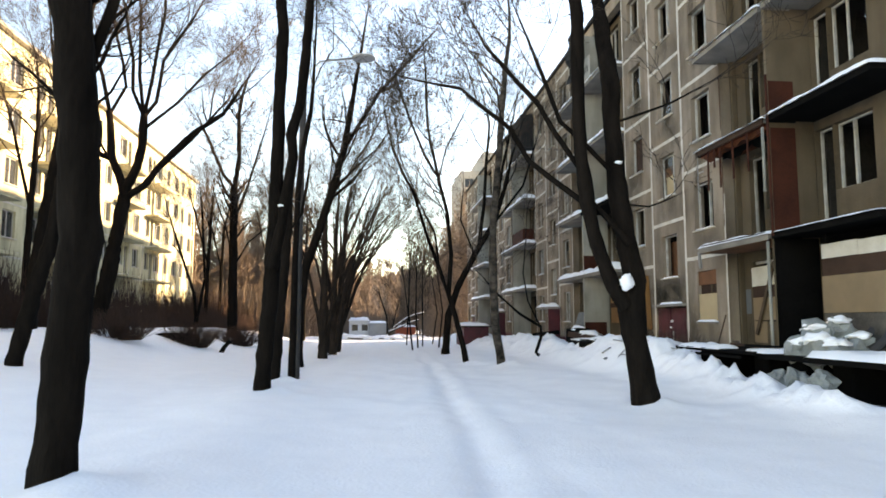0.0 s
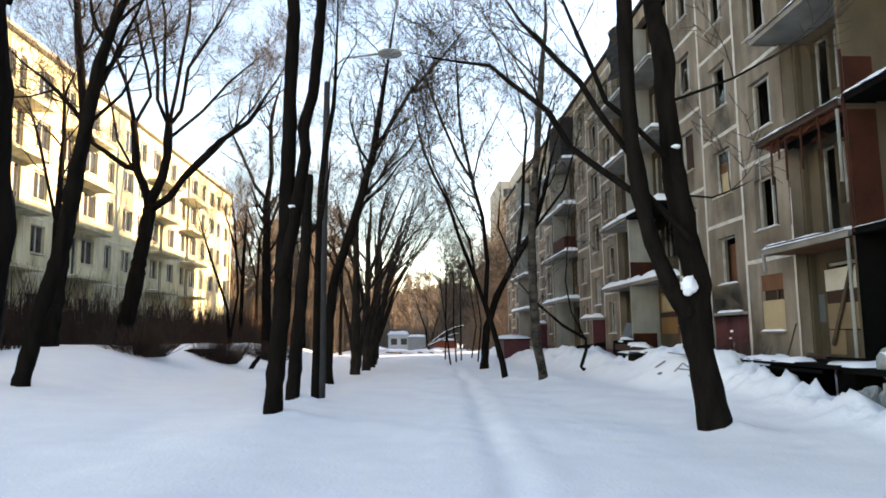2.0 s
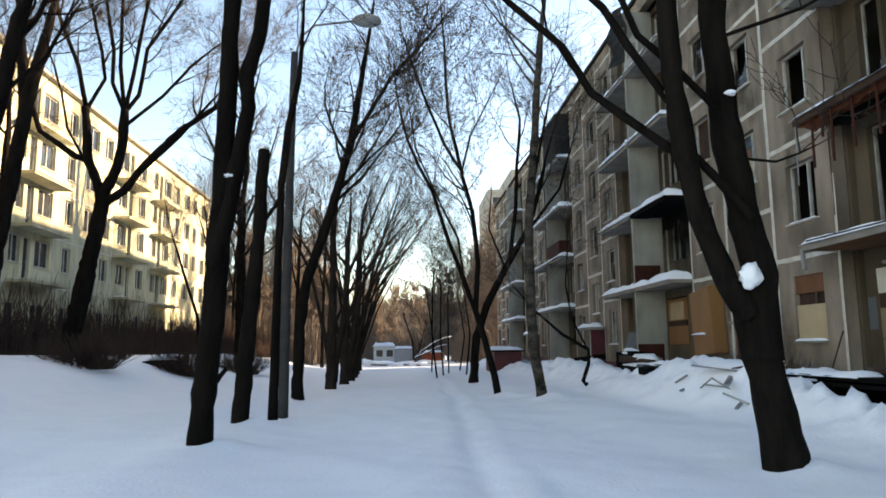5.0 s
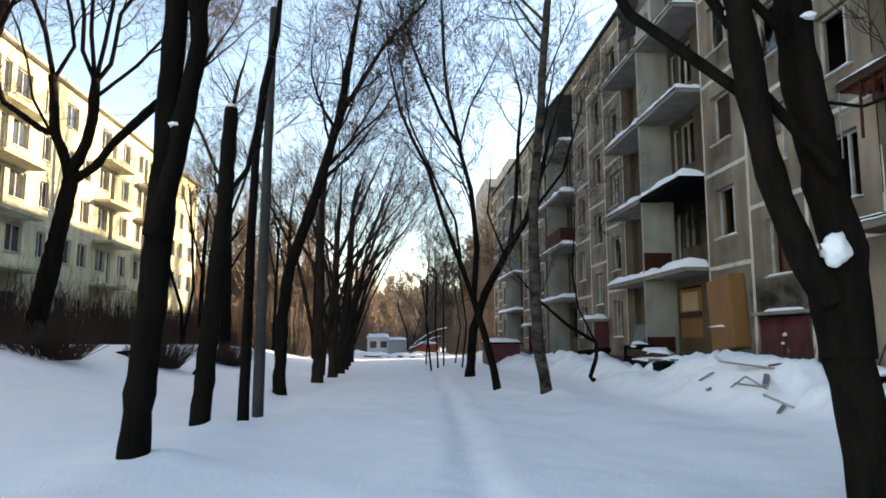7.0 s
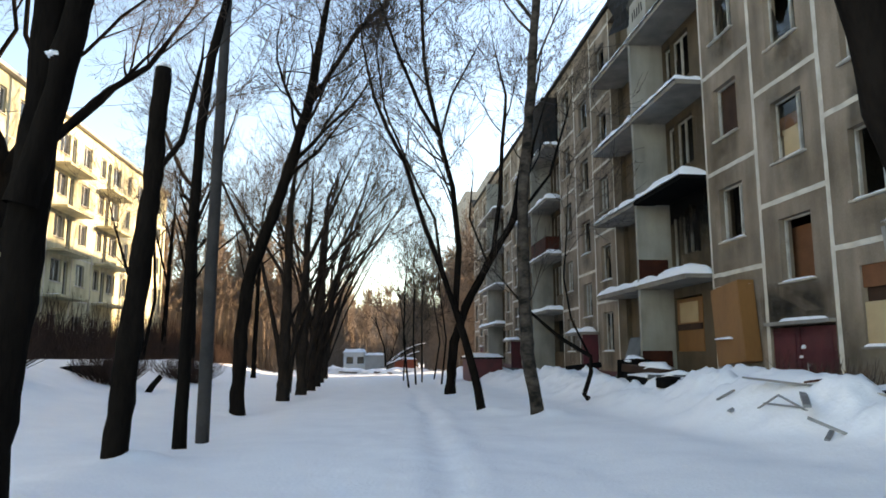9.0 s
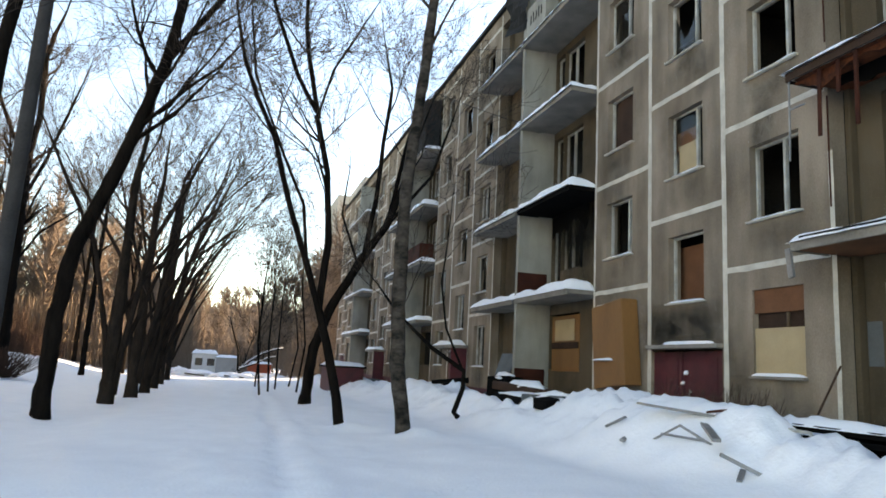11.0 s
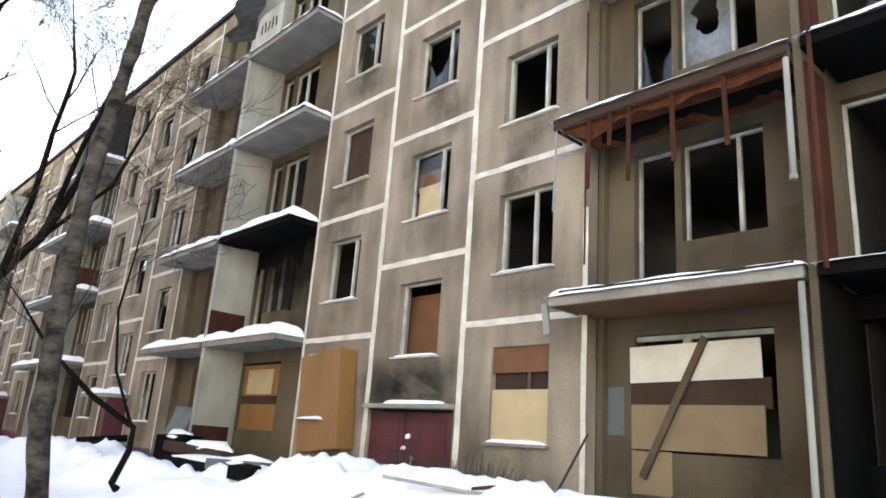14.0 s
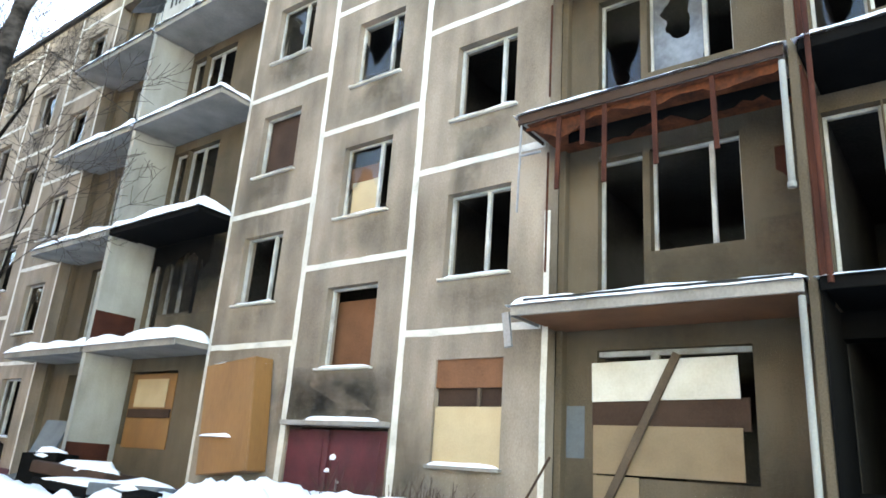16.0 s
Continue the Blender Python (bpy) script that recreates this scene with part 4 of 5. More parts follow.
tree("slender leaning bare tree with several stems", [
    (at(24.6, (3.36, 0.05), (2.94, 1.69), (2.7, 2.45), (2.81, 3.86), (2.67, 5.41), (2.35, 6.62)), 0.1, 0.06, 0.5, 0),
    (at(24.6, (2.35, 6.6), (1.84, 7.4), (1.34, 8.6), (0.9, 9.9)), 0.05, 0.025, 0.25, 2.5),
    (at(24.6, (2.38, 6.5), (2.05, 7.9), (1.94, 8.58), (1.87, 10.4)), 0.055, 0.03, 0.25, 2.5),
    (at(24.6, (2.36, 6.6), (2.62, 7.69), (3.25, 8.95)), 0.03, 0.018, 0.2, 1.5),
    (at(24.6, (2.7, 2.4), (2.38, 3.36), (1.97, 4.38), (1.48, 5.92), (1.06, 6.79), (0.72, 7.67), (0.4, 9.2)), 0.07, 0.025, 0.4, 2),
    (at(24.6, (2.36, 3.5), (2.2, 4.6), (1.65, 5.7), (0.98, 7.3), (0.64, 9.83)), 0.035, 0.016, 0.3, 1.5),
    (at(24.6, (2.76, 4.6), (2.3, 5.7), (1.9, 5.9)), 0.016, 0.008, 0.3, 0.5)], seed=33, branchy=0.8)
tree("thick leaning bare tree behind the birch", [
    (at(34.1, (3.56, -0.05), (3.71, 1.81), (4.23, 3.26), (5.13, 4.98), (5.9, 6.22), (6.72, 8.5)), 0.19, 0.08, 0.6, 3.5),
    (at(34.1, (5.2, 5.0), (5.5, 7.2), (5.61, 9.27), (5.79, 11.35), (5.33, 13.47)), 0.1, 0.045, 0.4, 1.5),
    (at(34.1, (6.0, 6.5), (6.49, 9.28), (7.08, 11.89)), 0.09, 0.05, 0.3, 2),
    (at(34.1, (5.9, 6.2), (7.48, 8.25), (8.35, 11.11)), 0.07, 0.035, 0.3, 1.5),
    (at(34.1, (5.0, 4.8), (4.65, 5.72), (4.35, 6.5), (4.5, 8.2)), 0.05, 0.02, 0.3, 1.2)], seed=34, branchy=0.75)
tree("crooked thin sapling rising from the snowbank", [
    (at(25.2, (6.03, 0.3), (5.92, 0.4), (6.11, 0.93), (6.1, 1.32), (5.33, 1.78), (4.58, 2.51), (3.96, 3.11)), 0.07, 0.015, 0.5, 0.8),
    (at(25.2, (6.1, 1.32), (5.63, 2.25), (5.48, 3.27), (5.61, 5.22)), 0.03, 0.012, 0.2, 1)], seed=35, branchy=0.6, name="sapling")
SIDE = "trees before the far block"
tree("stout bare maple with wide upswept limbs", [
    (at(29.3, (-10.85, 1.1), (-10.7, 2.0), (-10.18, 5.27), (-9.98, 6.7)), 0.33, 0.25, 1, 0),
    (at(29.3, (-9.98, 6.6), (-10.12, 7.15), (-10.54, 8.16), (-10.59, 9.01), (-10.69, 10.07)), 0.19, 0.13, 1, 0),
    (at(29.3, (-10.69, 10.0), (-11.04, 11.58), (-11.7, 13.1)), 0.09, 0.05, 0.3, 3),
    (at(29.3, (-10.67, 10.0), (-10.11, 11.15), (-10.3, 12.2), (-10.52, 13.12)), 0.07, 0.045, 0.3, 3),
    (at(29.3, (-10.5, 8.1), (-10.94, 8.25), (-12.29, 9.2), (-12.68, 10.48), (-13.05, 13.08)), 0.11, 0.05, 0.35, 2),
    (at(29.3, (-10.75, 8.3), (-11.3, 9.3), (-11.6, 10.6), (-12.0, 11.7)), 0.05, 0.03, 0.3, 2),
    (at(29.3, (-9.98, 6.7), (-9.55, 7.8), (-9.37, 8.59), (-9.34, 10.0)), 0.2, 0.15, 1, 0),
    (at(29.3, (-9.36, 9.9), (-9.85, 11.0), (-9.9, 12.25), (-10.3, 14.5)), 0.08, 0.045, 0.2, 3),
    (at(29.3, (-9.35, 9.9), (-9.6, 11.6), (-9.66, 14.48)), 0.08, 0.045, 0.2, 3),
    (at(29.3, (-9.33, 9.95), (-9.1, 11.3), (-8.63, 14.5)), 0.08, 0.045, 0.2, 3),
    (at(29.3, (-9.33, 9.9), (-8.86, 10.52), (-8.63, 12.27), (-7.54, 14.2)), 0.08, 0.045, 0.2, 2.5),
    (at(29.3, (-9.3, 9.4), (-8.04, 10.53), (-7.06, 11.63), (-5.9, 12.8)), 0.07, 0.03, 0.3, 1.5),
    (at(29.3, (-9.95, 6.5), (-9.19, 7.02), (-8.54, 7.96), (-7.38, 9.24), (-6.19, 10.11), (-5.41, 11.43)), 0.15, 0.05, 0.45, 2),
    (at(29.3, (-8.7, 7.7), (-7.5, 8.9), (-7.08, 9.35), (-6.01, 10.77)), 0.08, 0.035, 0.4, 1.5)], seed=41, branchy=1.1, group=SIDE)
tree("tall dark forked bare tree by the hedge", [
    (at(26, (-11.9, 1.2), (-11.6, 4.5), (-10.9, 9.4), (-10.5, 11.6)), 0.27, 0.14, 0.6, 4),
    (at(26, (-11.05, 8.3), (-11.3, 11.0), (-11.6, 13.5)), 0.14, 0.1, 0.4, 3)], seed=42, branchy=0.6, group=SIDE)
tree("leaning dark bare tree in deep snow", [(at(18.5, (-8.75, 0.4), (-8.4, 2.0), (-8.0, 3.8), (-7.85, 5.4), (-7.3, 8.2)), 0.2, 0.12, 0.5, 4.5)], seed=43, branchy=0.6, group=SIDE)
for k, (x, y, h) in enumerate(((-14.2, 30.5, 12), (-6.6, 53, 13), (-11.8, 52, 11), (-6.0, 64, 15), (-9.5, 66, 14), (-12.5, 60, 12))):
    z = ground_z(x, y)
    tree("bare tree with a fine twiggy crown", [([(x, y, z), (x + 0.1, y, z + 0.45 * h), (x + 0.2, y, z + 0.7 * h)], 0.16, 0.08, 0.45, 0.35 * h), ([(x + 0.1, y, z + 0.4 * h), (x - 0.8, y, z + 0.7 * h)], 0.07, 0.05, 0.3, 0.25 * h)], seed=50 + k, branchy=0.75, group=SIDE)
tree("tall bare tree with a forked airy crown", [
    (at(46, (-8.75, 0.6), (-8.8, 5.5), (-8.86, 10.2)), 0.32, 0.22, 0.6, 0),
    (at(46, (-8.86, 10.1), (-8.6, 12.0), (-8.7, 15.0)), 0.16, 0.1, 0.3, 4),
    (at(46, (-8.86, 10.1), (-9.6, 11.0), (-10.5, 13.1)), 0.11, 0.06, 0.2, 3),
    (at(46, (-8.82, 8.0), (-8.1, 10.0), (-6.98, 14.0)), 0.09, 0.05, 0.3, 2),
    (at(46, (-8.8, 5.0), (-7.9, 6.6), (-6.9, 7.4)), 0.06, 0.03, 0.3, 2),
    (at(46, (-8.8, 5.2), (-9.3, 7.5), (-9.9, 9.0)), 0.06, 0.03, 0.3, 2)], seed=61, branchy=1.2, group=SIDE)
tree("thin bare tree parting into two stems", [
    (at(45, (-10.75, 1.2), (-10.9, 3.2), (-11.9, 6.0), (-12.6, 8.2)), 0.1, 0.05, 0.5, 2),
    (at(45, (-10.75, 1.3), (-10.3, 4.2), (-10.6, 8.6)), 0.09, 0.05, 0.5, 3)], seed=62, branchy=0.8, group=SIDE)
for k, (x, y) in enumerate(((2.4, 41), (2.9, 44), (3.4, 47), (2.6, 52), (4.1, 43), (4.4, 51))):
    z = ground_z(x, y)
    tree("thin straight young bare tree", [([(x, y, z), (x - 0.25 + 0.12 * k, y, z + 2.2), (x + 0.1 * (k % 3) - 0.2, y, z + 4.6)], 0.05, 0.022, 0.15, 3)], seed=70 + k, branchy=1.0, group="thin trees beside the block")

# far woods, hedge
M = Mesh()
rg = random.Random(8)
for i in range(250):
    y = rg.uniform(98, 160)
    x = rg.uniform(-62, 34)
    if i > 165:
        x, y = (rg.uniform(-26, -7), rg.uniform(70, 100)) if i % 3 else (rg.uniform(8.5, 14), rg.uniform(76, 104))
    if x > 8 and y > 104 or (-4 < x < 6.5 and y < 101):
        continue
    z, h = ground_z(x, y) - 0.3, rg.uniform(8, 17)
    M.tube([(x, y, z), (x + rg.uniform(-0.4, 0.4), y, z + 0.55 * h), (x + rg.uniform(-0.8, 0.8), y, z + h)], [0.15, 0.1, 0.02], 4)
    for j in range(56):
        u = rg.uniform(0.05, 0.95)
        a = rg.uniform(0, 6.28)
        ln = (1.0 - 0.55 * u) * rg.uniform(1.4, 3.4)
        p = Vector((x, y, z + u * h))
        q = p + Vector((math.cos(a) * ln * 0.7, math.sin(a) * ln * 0.7, ln * 0.75))
        M.tube([p, q], [0.075, 0.035], 3, cap=False)
        for _ in range(4):
            s = p.lerp(q, rg.uniform(0.2, 1))
            M.tube([s, s + Vector((rg.gauss(0, 0.6), rg.gauss(0, 0.6), rg.uniform(0.3, 1.4)))], [0.05, 0.025], 3, cap=False)
for i in range(15000):
    y = rg.uniform(84, 150)
    x = rg.uniform(-60, 30)
    if i % 4 == 0:
        x, y = rg.uniform(-24, -7), rg.uniform(66, 95)
    if (x > 6.5 and y > 103) or (-5 < x < 7 and y < 101):
        continue
    z, h = ground_z(x, y) - 0.1, rg.uniform(1.0, 5.0)
    M.tube([(x, y, z), (x + rg.gauss(0, 0.35), y, z + h)], [0.06, 0.03], 3, cap=False)
    for _ in range(2):
        u = rg.uniform(0.3, 0.9)
        M.tube([(x, y, z + u * h), (x + rg.gauss(0, 0.6), y, z + u * h + 0.7)], [0.025, 0.01], 3, cap=False)
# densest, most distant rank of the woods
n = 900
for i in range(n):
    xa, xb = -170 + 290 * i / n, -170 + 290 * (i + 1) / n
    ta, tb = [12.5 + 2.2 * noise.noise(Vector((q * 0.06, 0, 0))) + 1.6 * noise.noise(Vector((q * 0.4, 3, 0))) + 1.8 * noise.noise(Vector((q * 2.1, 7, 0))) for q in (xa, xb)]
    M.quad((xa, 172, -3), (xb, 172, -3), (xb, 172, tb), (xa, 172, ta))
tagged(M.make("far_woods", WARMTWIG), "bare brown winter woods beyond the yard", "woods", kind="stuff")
M = Mesh()
for i in range(5200):
    y = rg.uniform(16, 66)
    x = rg.uniform(-14.6, -12.4) + (1.6 * smooth(30, 42, y) + 1.2 * smooth(44, 60, y)) * rg.random()
    z = ground_z(x, y) - 0.05
    h = rg.uniform(0.6, 1.45)
    p = Vector((x, y, z))
    q = p + Vector((rg.gauss(0, 0.13), rg.gauss(0, 0.13), h * 0.6))
    M.tube([p, q, q + Vector((rg.gauss(0, 0.2), rg.gauss(0, 0.2), h * 0.5))], [0.016, 0.012, 0.005], 3, cap=False)
    M.tube([q, q + Vector((rg.gauss(0, 0.25), rg.gauss(0, 0.25), h * 0.35))], [0.009, 0.004], 3, cap=False)
for i in range(1300):
    y = rg.uniform(18, 66)
    x = rg.uniform(-15.6, -12.8) + 2.4 * smooth(36, 60, y) * rg.random()
    p = Vector((x, y, ground_z(x, y) - 0.05))
    h = rg.uniform(1.5, 3.3)
    q = p + Vector((rg.gauss(0, 0.2), rg.gauss(0, 0.2), h * 0.55))
    M.tube([p, q, q + Vector((rg.gauss(0, 0.25), rg.gauss(0, 0.25), h * 0.45))], [0.018, 0.013, 0.005], 3, cap=False)
    for _ in range(3):
        e = p.lerp(q, rg.uniform(0.4, 1))
        M.tube([e, e + Vector((rg.gauss(0, 0.3), rg.gauss(0, 0.3), h * 0.3))], [0.01, 0.004], 3, cap=False)
tagged(M.make("hedge", HEDGE), "brown leafless hedge along the snowbank", "hedge", kind="stuff")
for k, (x, y, w) in enumerate(((-9.4, 27.6, 1.7), (-8.0, 33.0, 1.3), (-7.4, 40.5, 1.6))):
    M = Mesh()
    for i in range(520):
        a, d = rg.uniform(0, 6.28), rg.random() * w
        p = Vector((x + 0.5 * d * math.cos(a), y + 0.5 * d * math.sin(a), ground_z(x, y) - 0.08))
        q = p + Vector((0.5 * math.cos(a) * d + rg.gauss(0, 0.1), 0.5 * math.sin(a) * d, rg.uniform(0.4, 0.9)))
        M.tube([p, q, q + Vector((rg.gauss(0, 0.15), rg.gauss(0, 0.15), 0.3))], [0.011, 0.008, 0.004], 3, cap=False)
    tagged(M.make("bush", HEDGE), "low leafless brown bush half buried in snow", "bush", "bushes in the snow")


# ---- the sunlit block across the yard ----
LX, LROOF = -16.5, 14.5
left = empty("apartment_block", LX, 40, 0)
tagged(left, "pale five-storey apartment block catching low sun", "building")
LBASE = left.matrix_basis.inverted()


def lpart(M, name, m, parent=None):
    ob = M.make(name, m, parent or left)
    if not parent:
        ob.matrix_parent_inverse = LBASE
    return ob


def flip(M):
    M.v = [(LX - (x - LX), y, z) for x, y, z in M.v]
    return M


LL = [0.0, 4.5, 6.95, 9.3, 11.65, LROOF]
LY0, LY1, PER = 11.8, 67.0, 17.4
CUTS = [0.0, 3.3, 6.1, 10.4, 12.6, PER]
GAPS = [(0.7, 2.0), (2.3, 2.85), (3.9, 5.1), (6.5, 7.4), (7.7, 8.3), (8.7, 10.1), (11.4, 12.25), (13.6, 15.0), (15.8, 16.9)]
rl = random.Random(3)


def left_window(h, door):
    W = Mesh()
    X = LX - 0.16
    mid = (h[0] + h[1]) / 2
    for a, b in ((h[0], h[0] + 0.06), (h[1] - 0.06, h[1])) + (() if door else ((mid - 0.035, mid + 0.035),)):
        W.box(X, X + 0.06, a, b, h[2], h[3])
    W.box(X, X + 0.055, h[0] + 0.06, h[1] - 0.06, h[3] - 0.06, h[3])
    W.box(X, X + 0.055, h[0] + 0.06, h[1] - 0.06, h[2], h[2] + 0.06)
    w = lpart(W, "window", FRAME)
    G = Mesh()
    G.quad((X + 0.02, h[0], h[2]), (X + 0.02, h[1], h[2]), (X + 0.02, h[1], h[3]), (X + 0.02, h[0], h[3]))
    lpart(G, "pane", DARKGLASS, w)
    S = Mesh()
    S.box(LX + 0.003, LX + 0.09, h[0] - 0.05, h[1] + 0.05, h[2] - 0.05, h[2] - 0.01)
    lpart(S, "sill", SEAM, w)


for k in range(5):
    z0, z1 = LL[k], LL[k + 1]
    base = z0 if k else 1.5
    for j in range(4):
        start = LY0 + PER * j
        for c0, c1 in zip(CUTS, CUTS[1:]):
            y, ye = start + c0, min(start + c1, LY1)
            if y > LY1 - 1:
                continue
            holes = []
            for a, b in GAPS:
                if c0 < a < c1 and start + b < ye - 0.1:
                    door = k and b - a < 0.7
                    if k or b - a > 0.7:
                        holes.append((start + a, start + b, base + (0.12 if door else 0.85), base + 2.12))
            lpart(flip(panel(LX, y, ye - 0.004, z0, z1 - 0.003, holes, 0.3)), "wall_panel", LEFTWALL)
            for h in holes:
                left_window(h, h[1] - h[0] < 0.7)
            S = Mesh()
            S.box(LX + 0.002, LX + 0.016, ye - 0.045, ye + 0.03, z0 + 0.03, z1 - 0.07)
            lpart(S, "joint_strip", SEAM)
        for a, b in ((0.0, 3.6), (6.4, 10.2)):
            if k and start + b < LY1:
                S = Mesh()
                S.box(LX + 0.003, LX + 0.95, start + a, start + b, z0 - 0.08, z0 + 0.06)
                q = lpart(S, "balcony_slab", LEFTWALL)
                W = Mesh()
                W.snow(LX + 0.02, LX + 0.98, start + a - 0.03, start + b + 0.03, z0 + 0.055, 0.06, rl, step=0.3)
                lpart(W, "balcony_snow", SNOW, q)
    if k:
        S = Mesh()
        S.box(LX + 0.002, LX + 0.02, LY0, LY1, z0 - 0.06, z0 + 0.02)
        lpart(S, "joint_strip", SEAM)
M = Mesh()
M.box(LX - 12, LX - 0.001, LY1 + 0.003, LY1 + 0.3, 0, LROOF)
M.box(LX - 12, LX - 0.001, LY0 - 0.3, LY0 - 0.003, 0, LROOF)
M.box(LX - 12.3, LX - 12.003, LY0, LY1, 0, LROOF)
M.box(LX - 4, LX - 3.8, LY0, LY1, 0, LROOF - 0.1)
lpart(M, "outer_wall", LEFTWALL)
M = Mesh()
M.box(LX - 12.5, LX + 0.3, LY0 - 0.4, LY1 + 0.5, LROOF + 0.003, LROOF + 0.18)
lpart(M, "roof", FARWALL)

# tall pale block beyond the yard's end
tall = empty("tower_block", 22, 112, 0)
tagged(tall, "distant pale nine-storey block of flats", "building")
for x0, x1, y, n in ((14.0, 17.4, 110.0, 9), (17.4, 34, 108.5, 10)):
    M = Mesh()
    holes = []
    for f in range(n):
        xx = x0 + 0.7
        while xx + 1.4 < x1:
            holes.append((xx, xx + 1.4, -0.5 + 2.8 * f + 1.0, -0.5 + 2.8 * f + 2.4))
            xx += 2.6
    P = panel(0, x0, x1, -1, -0.5 + 2.8 * n + 0.8, holes, 0.3)
    P.v = [(b, y + a, c) for a, b, c in P.v]
    o = P.make("wall", FARWALL, tall)
    o.matrix_parent_inverse = tall.matrix_basis.inverted()
    G = Mesh()
    G.box(x0 + 0.01, x1 - 0.01, y + 0.32, y + 0.5, -1, 2.8 * n)
    o = G.make("dark_rooms", DARKGLASS, tall)
    o.matrix_parent_inverse = tall.matrix_basis.inverted()
    S = Mesh()
    S.box(x0, x1 if n > 9 else x1 - 0.003, y + 0.502, y + 13, -1, 2.8 * n + 0.3)
    o = S.make("body", FARWALL, tall)
    o.matrix_parent_inverse = tall.matrix_basis.inverted()

# ---- street lamp ----
lamp = Mesh()
gz = ground_z(-2.18, 21.1)
lamp.tube([(-2.18, 21.1, gz - 0.3), (-2.16, 21.1, 3), (-2.12, 21.1, 6.5), (-2.08, 21.1, 8.7)], [0.12, 0.11, 0.095, 0.085], 14)
post = lamp.make("street_lamp", POLE, smooth=True)
tagged(post, "grey concrete street lamp with a flat disc head", "street lamp")
M = Mesh()
M.tube([(-2.08, 21.1, 8.5), (-1.95, 21.1, 9.1), (-1.6, 21.1, 9.42), (-0.6, 21.1, 9.56)], [0.035, 0.032, 0.03, 0.03], 8)
M.make("arm", STEEL, post, True)
M = Mesh()
for r, z in ((0.0, 0.09), (0.22, 0.075), (0.35, 0.03), (0.37, 0.0), (0.25, -0.05), (0.0, -0.065)):
    for s in range(20):
        w = 2 * math.pi * s / 20
        M.v.append((-0.3 + r * math.cos(w), 21.1 + r * math.sin(w), 9.56 + z))
for i in range(5):
    for s in range(20):
        M.f.append((i * 20 + s, i * 20 + (s + 1) % 20, i * 20 + 20 + (s + 1) % 20, i * 20 + 20 + s))
        M.m.append(0)
M.make("lamp_head", CABIN, post, True)

# ---- wreckage and small buildings ----
def slab_heap():
    ob = empty("loading_platform", 8.4, 15.4, 0.3)
    tagged(ob, "low dark platform of broken slabs under patchy snow", "platform")
    inv = ob.matrix_basis.inverted()

    def p(M, n, m, s=False):
        q = M.make(n, m, ob, s)
        q.matrix_parent_inverse = inv
    M = Mesh()
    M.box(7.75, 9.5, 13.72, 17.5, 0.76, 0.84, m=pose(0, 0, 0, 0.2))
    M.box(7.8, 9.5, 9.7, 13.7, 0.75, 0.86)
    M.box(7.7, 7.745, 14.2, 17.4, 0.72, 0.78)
    p(M, "deck", SOOT_SHADE)
    # black legs: shade of the hollow under the deck put into their colour
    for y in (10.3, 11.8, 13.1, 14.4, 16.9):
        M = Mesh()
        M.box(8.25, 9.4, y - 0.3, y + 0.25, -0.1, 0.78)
        p(M, "leg", SOOT_SHADE)
    M = Mesh()
    M.snow(7.73, 8.3, 15.2, 17.45, 0.82 + 0.055, 0.12, rng, step=0.1)
    M.snow(7.76, 8.6, 13.3, 14.3, 0.86, 0.13, rng, step=0.1)
    M.snow(7.78, 9.3, 9.8, 12.2, 0.855, 0.15, rng, step=0.12)
    p(M, "deck_snow", SNOW, True)


slab_heap()
rb = random.Random(17)
heap = Mesh()
for x, y, z, a, c in ((8.3, 12.5, 0.92, 0.34, 0.34), (8.75, 12.6, 0.95, 0.4, 0.42), (8.55, 12.85, 1.15, 0.36, 0.3), (8.95, 12.35, 1.0, 0.32, 0.3), (8.7, 12.5, 1.32, 0.26, 0.22), (8.1, 12.75, 0.95, 0.26, 0.22), (8.4, 12.2, 0.95, 0.28, 0.22), (9.1, 12.75, 1.1, 0.3, 0.34)):
    heap.lump(x, y, z, a, a * 0.9, c, rb, 0, 0.75, 2, -0.9)
hb = heap.make("plastic_bundle", PLASTIC, smooth=False)
tagged(hb, "crumpled milky plastic sheeting dumped on the platform", "plastic sheet")
M = Mesh()
for x, y, z, a in ((8.28, 12.45, 1.17, 0.26), (8.72, 12.45, 1.5, 0.2), (8.5, 12.8, 1.36, 0.26), (8.1, 12.7, 1.1, 0.2), (8.42, 12.15, 1.1, 0.22), (8.95, 12.3, 1.22, 0.22)):
    M.lump(x, y, z, a, a * 0.9, 0.1, rb, 0, 0.7, 3)
tagged(M.make("bundle_snow", SNOW, smooth=True), "snow lying on the plastic bundle", "snow", kind="stuff")
for x, y, z, a in ((7.72, 12.3, 0.42, 0.2), (7.66, 11.55, 0.38, 0.24), (7.7, 12.85, 0.4, 0.18)):
    M = Mesh()
    M.lump(x, y, z, a, a * 1.2, a * 1.1, rb, 0, 0.55, 3, -1)
    tagged(M.make("rubbish_bag", PLASTIC), "grey rubbish bag dusted with snow", "bag", "rubbish bags")
M = Mesh()
for i in range(24):
    w0, w1 = 2 * math.pi * i / 24, 2 * math.pi * (i + 1) / 24
    for j in range(8):
        a0, a1 = 2 * math.pi * j / 8, 2 * math.pi * (j + 1) / 8
        M.quad(*[(9.3 + 0.1 * math.sin(a) + 0.25 * math.sin(w), 12.3 + (0.27 + 0.1 * math.cos(a)) * math.cos(w), 1.17 + (0.24 + 0.1 * math.cos(a)) * math.sin(w)) for w, a in ((w0, a0), (w1, a0), (w1, a1), (w0, a1))])
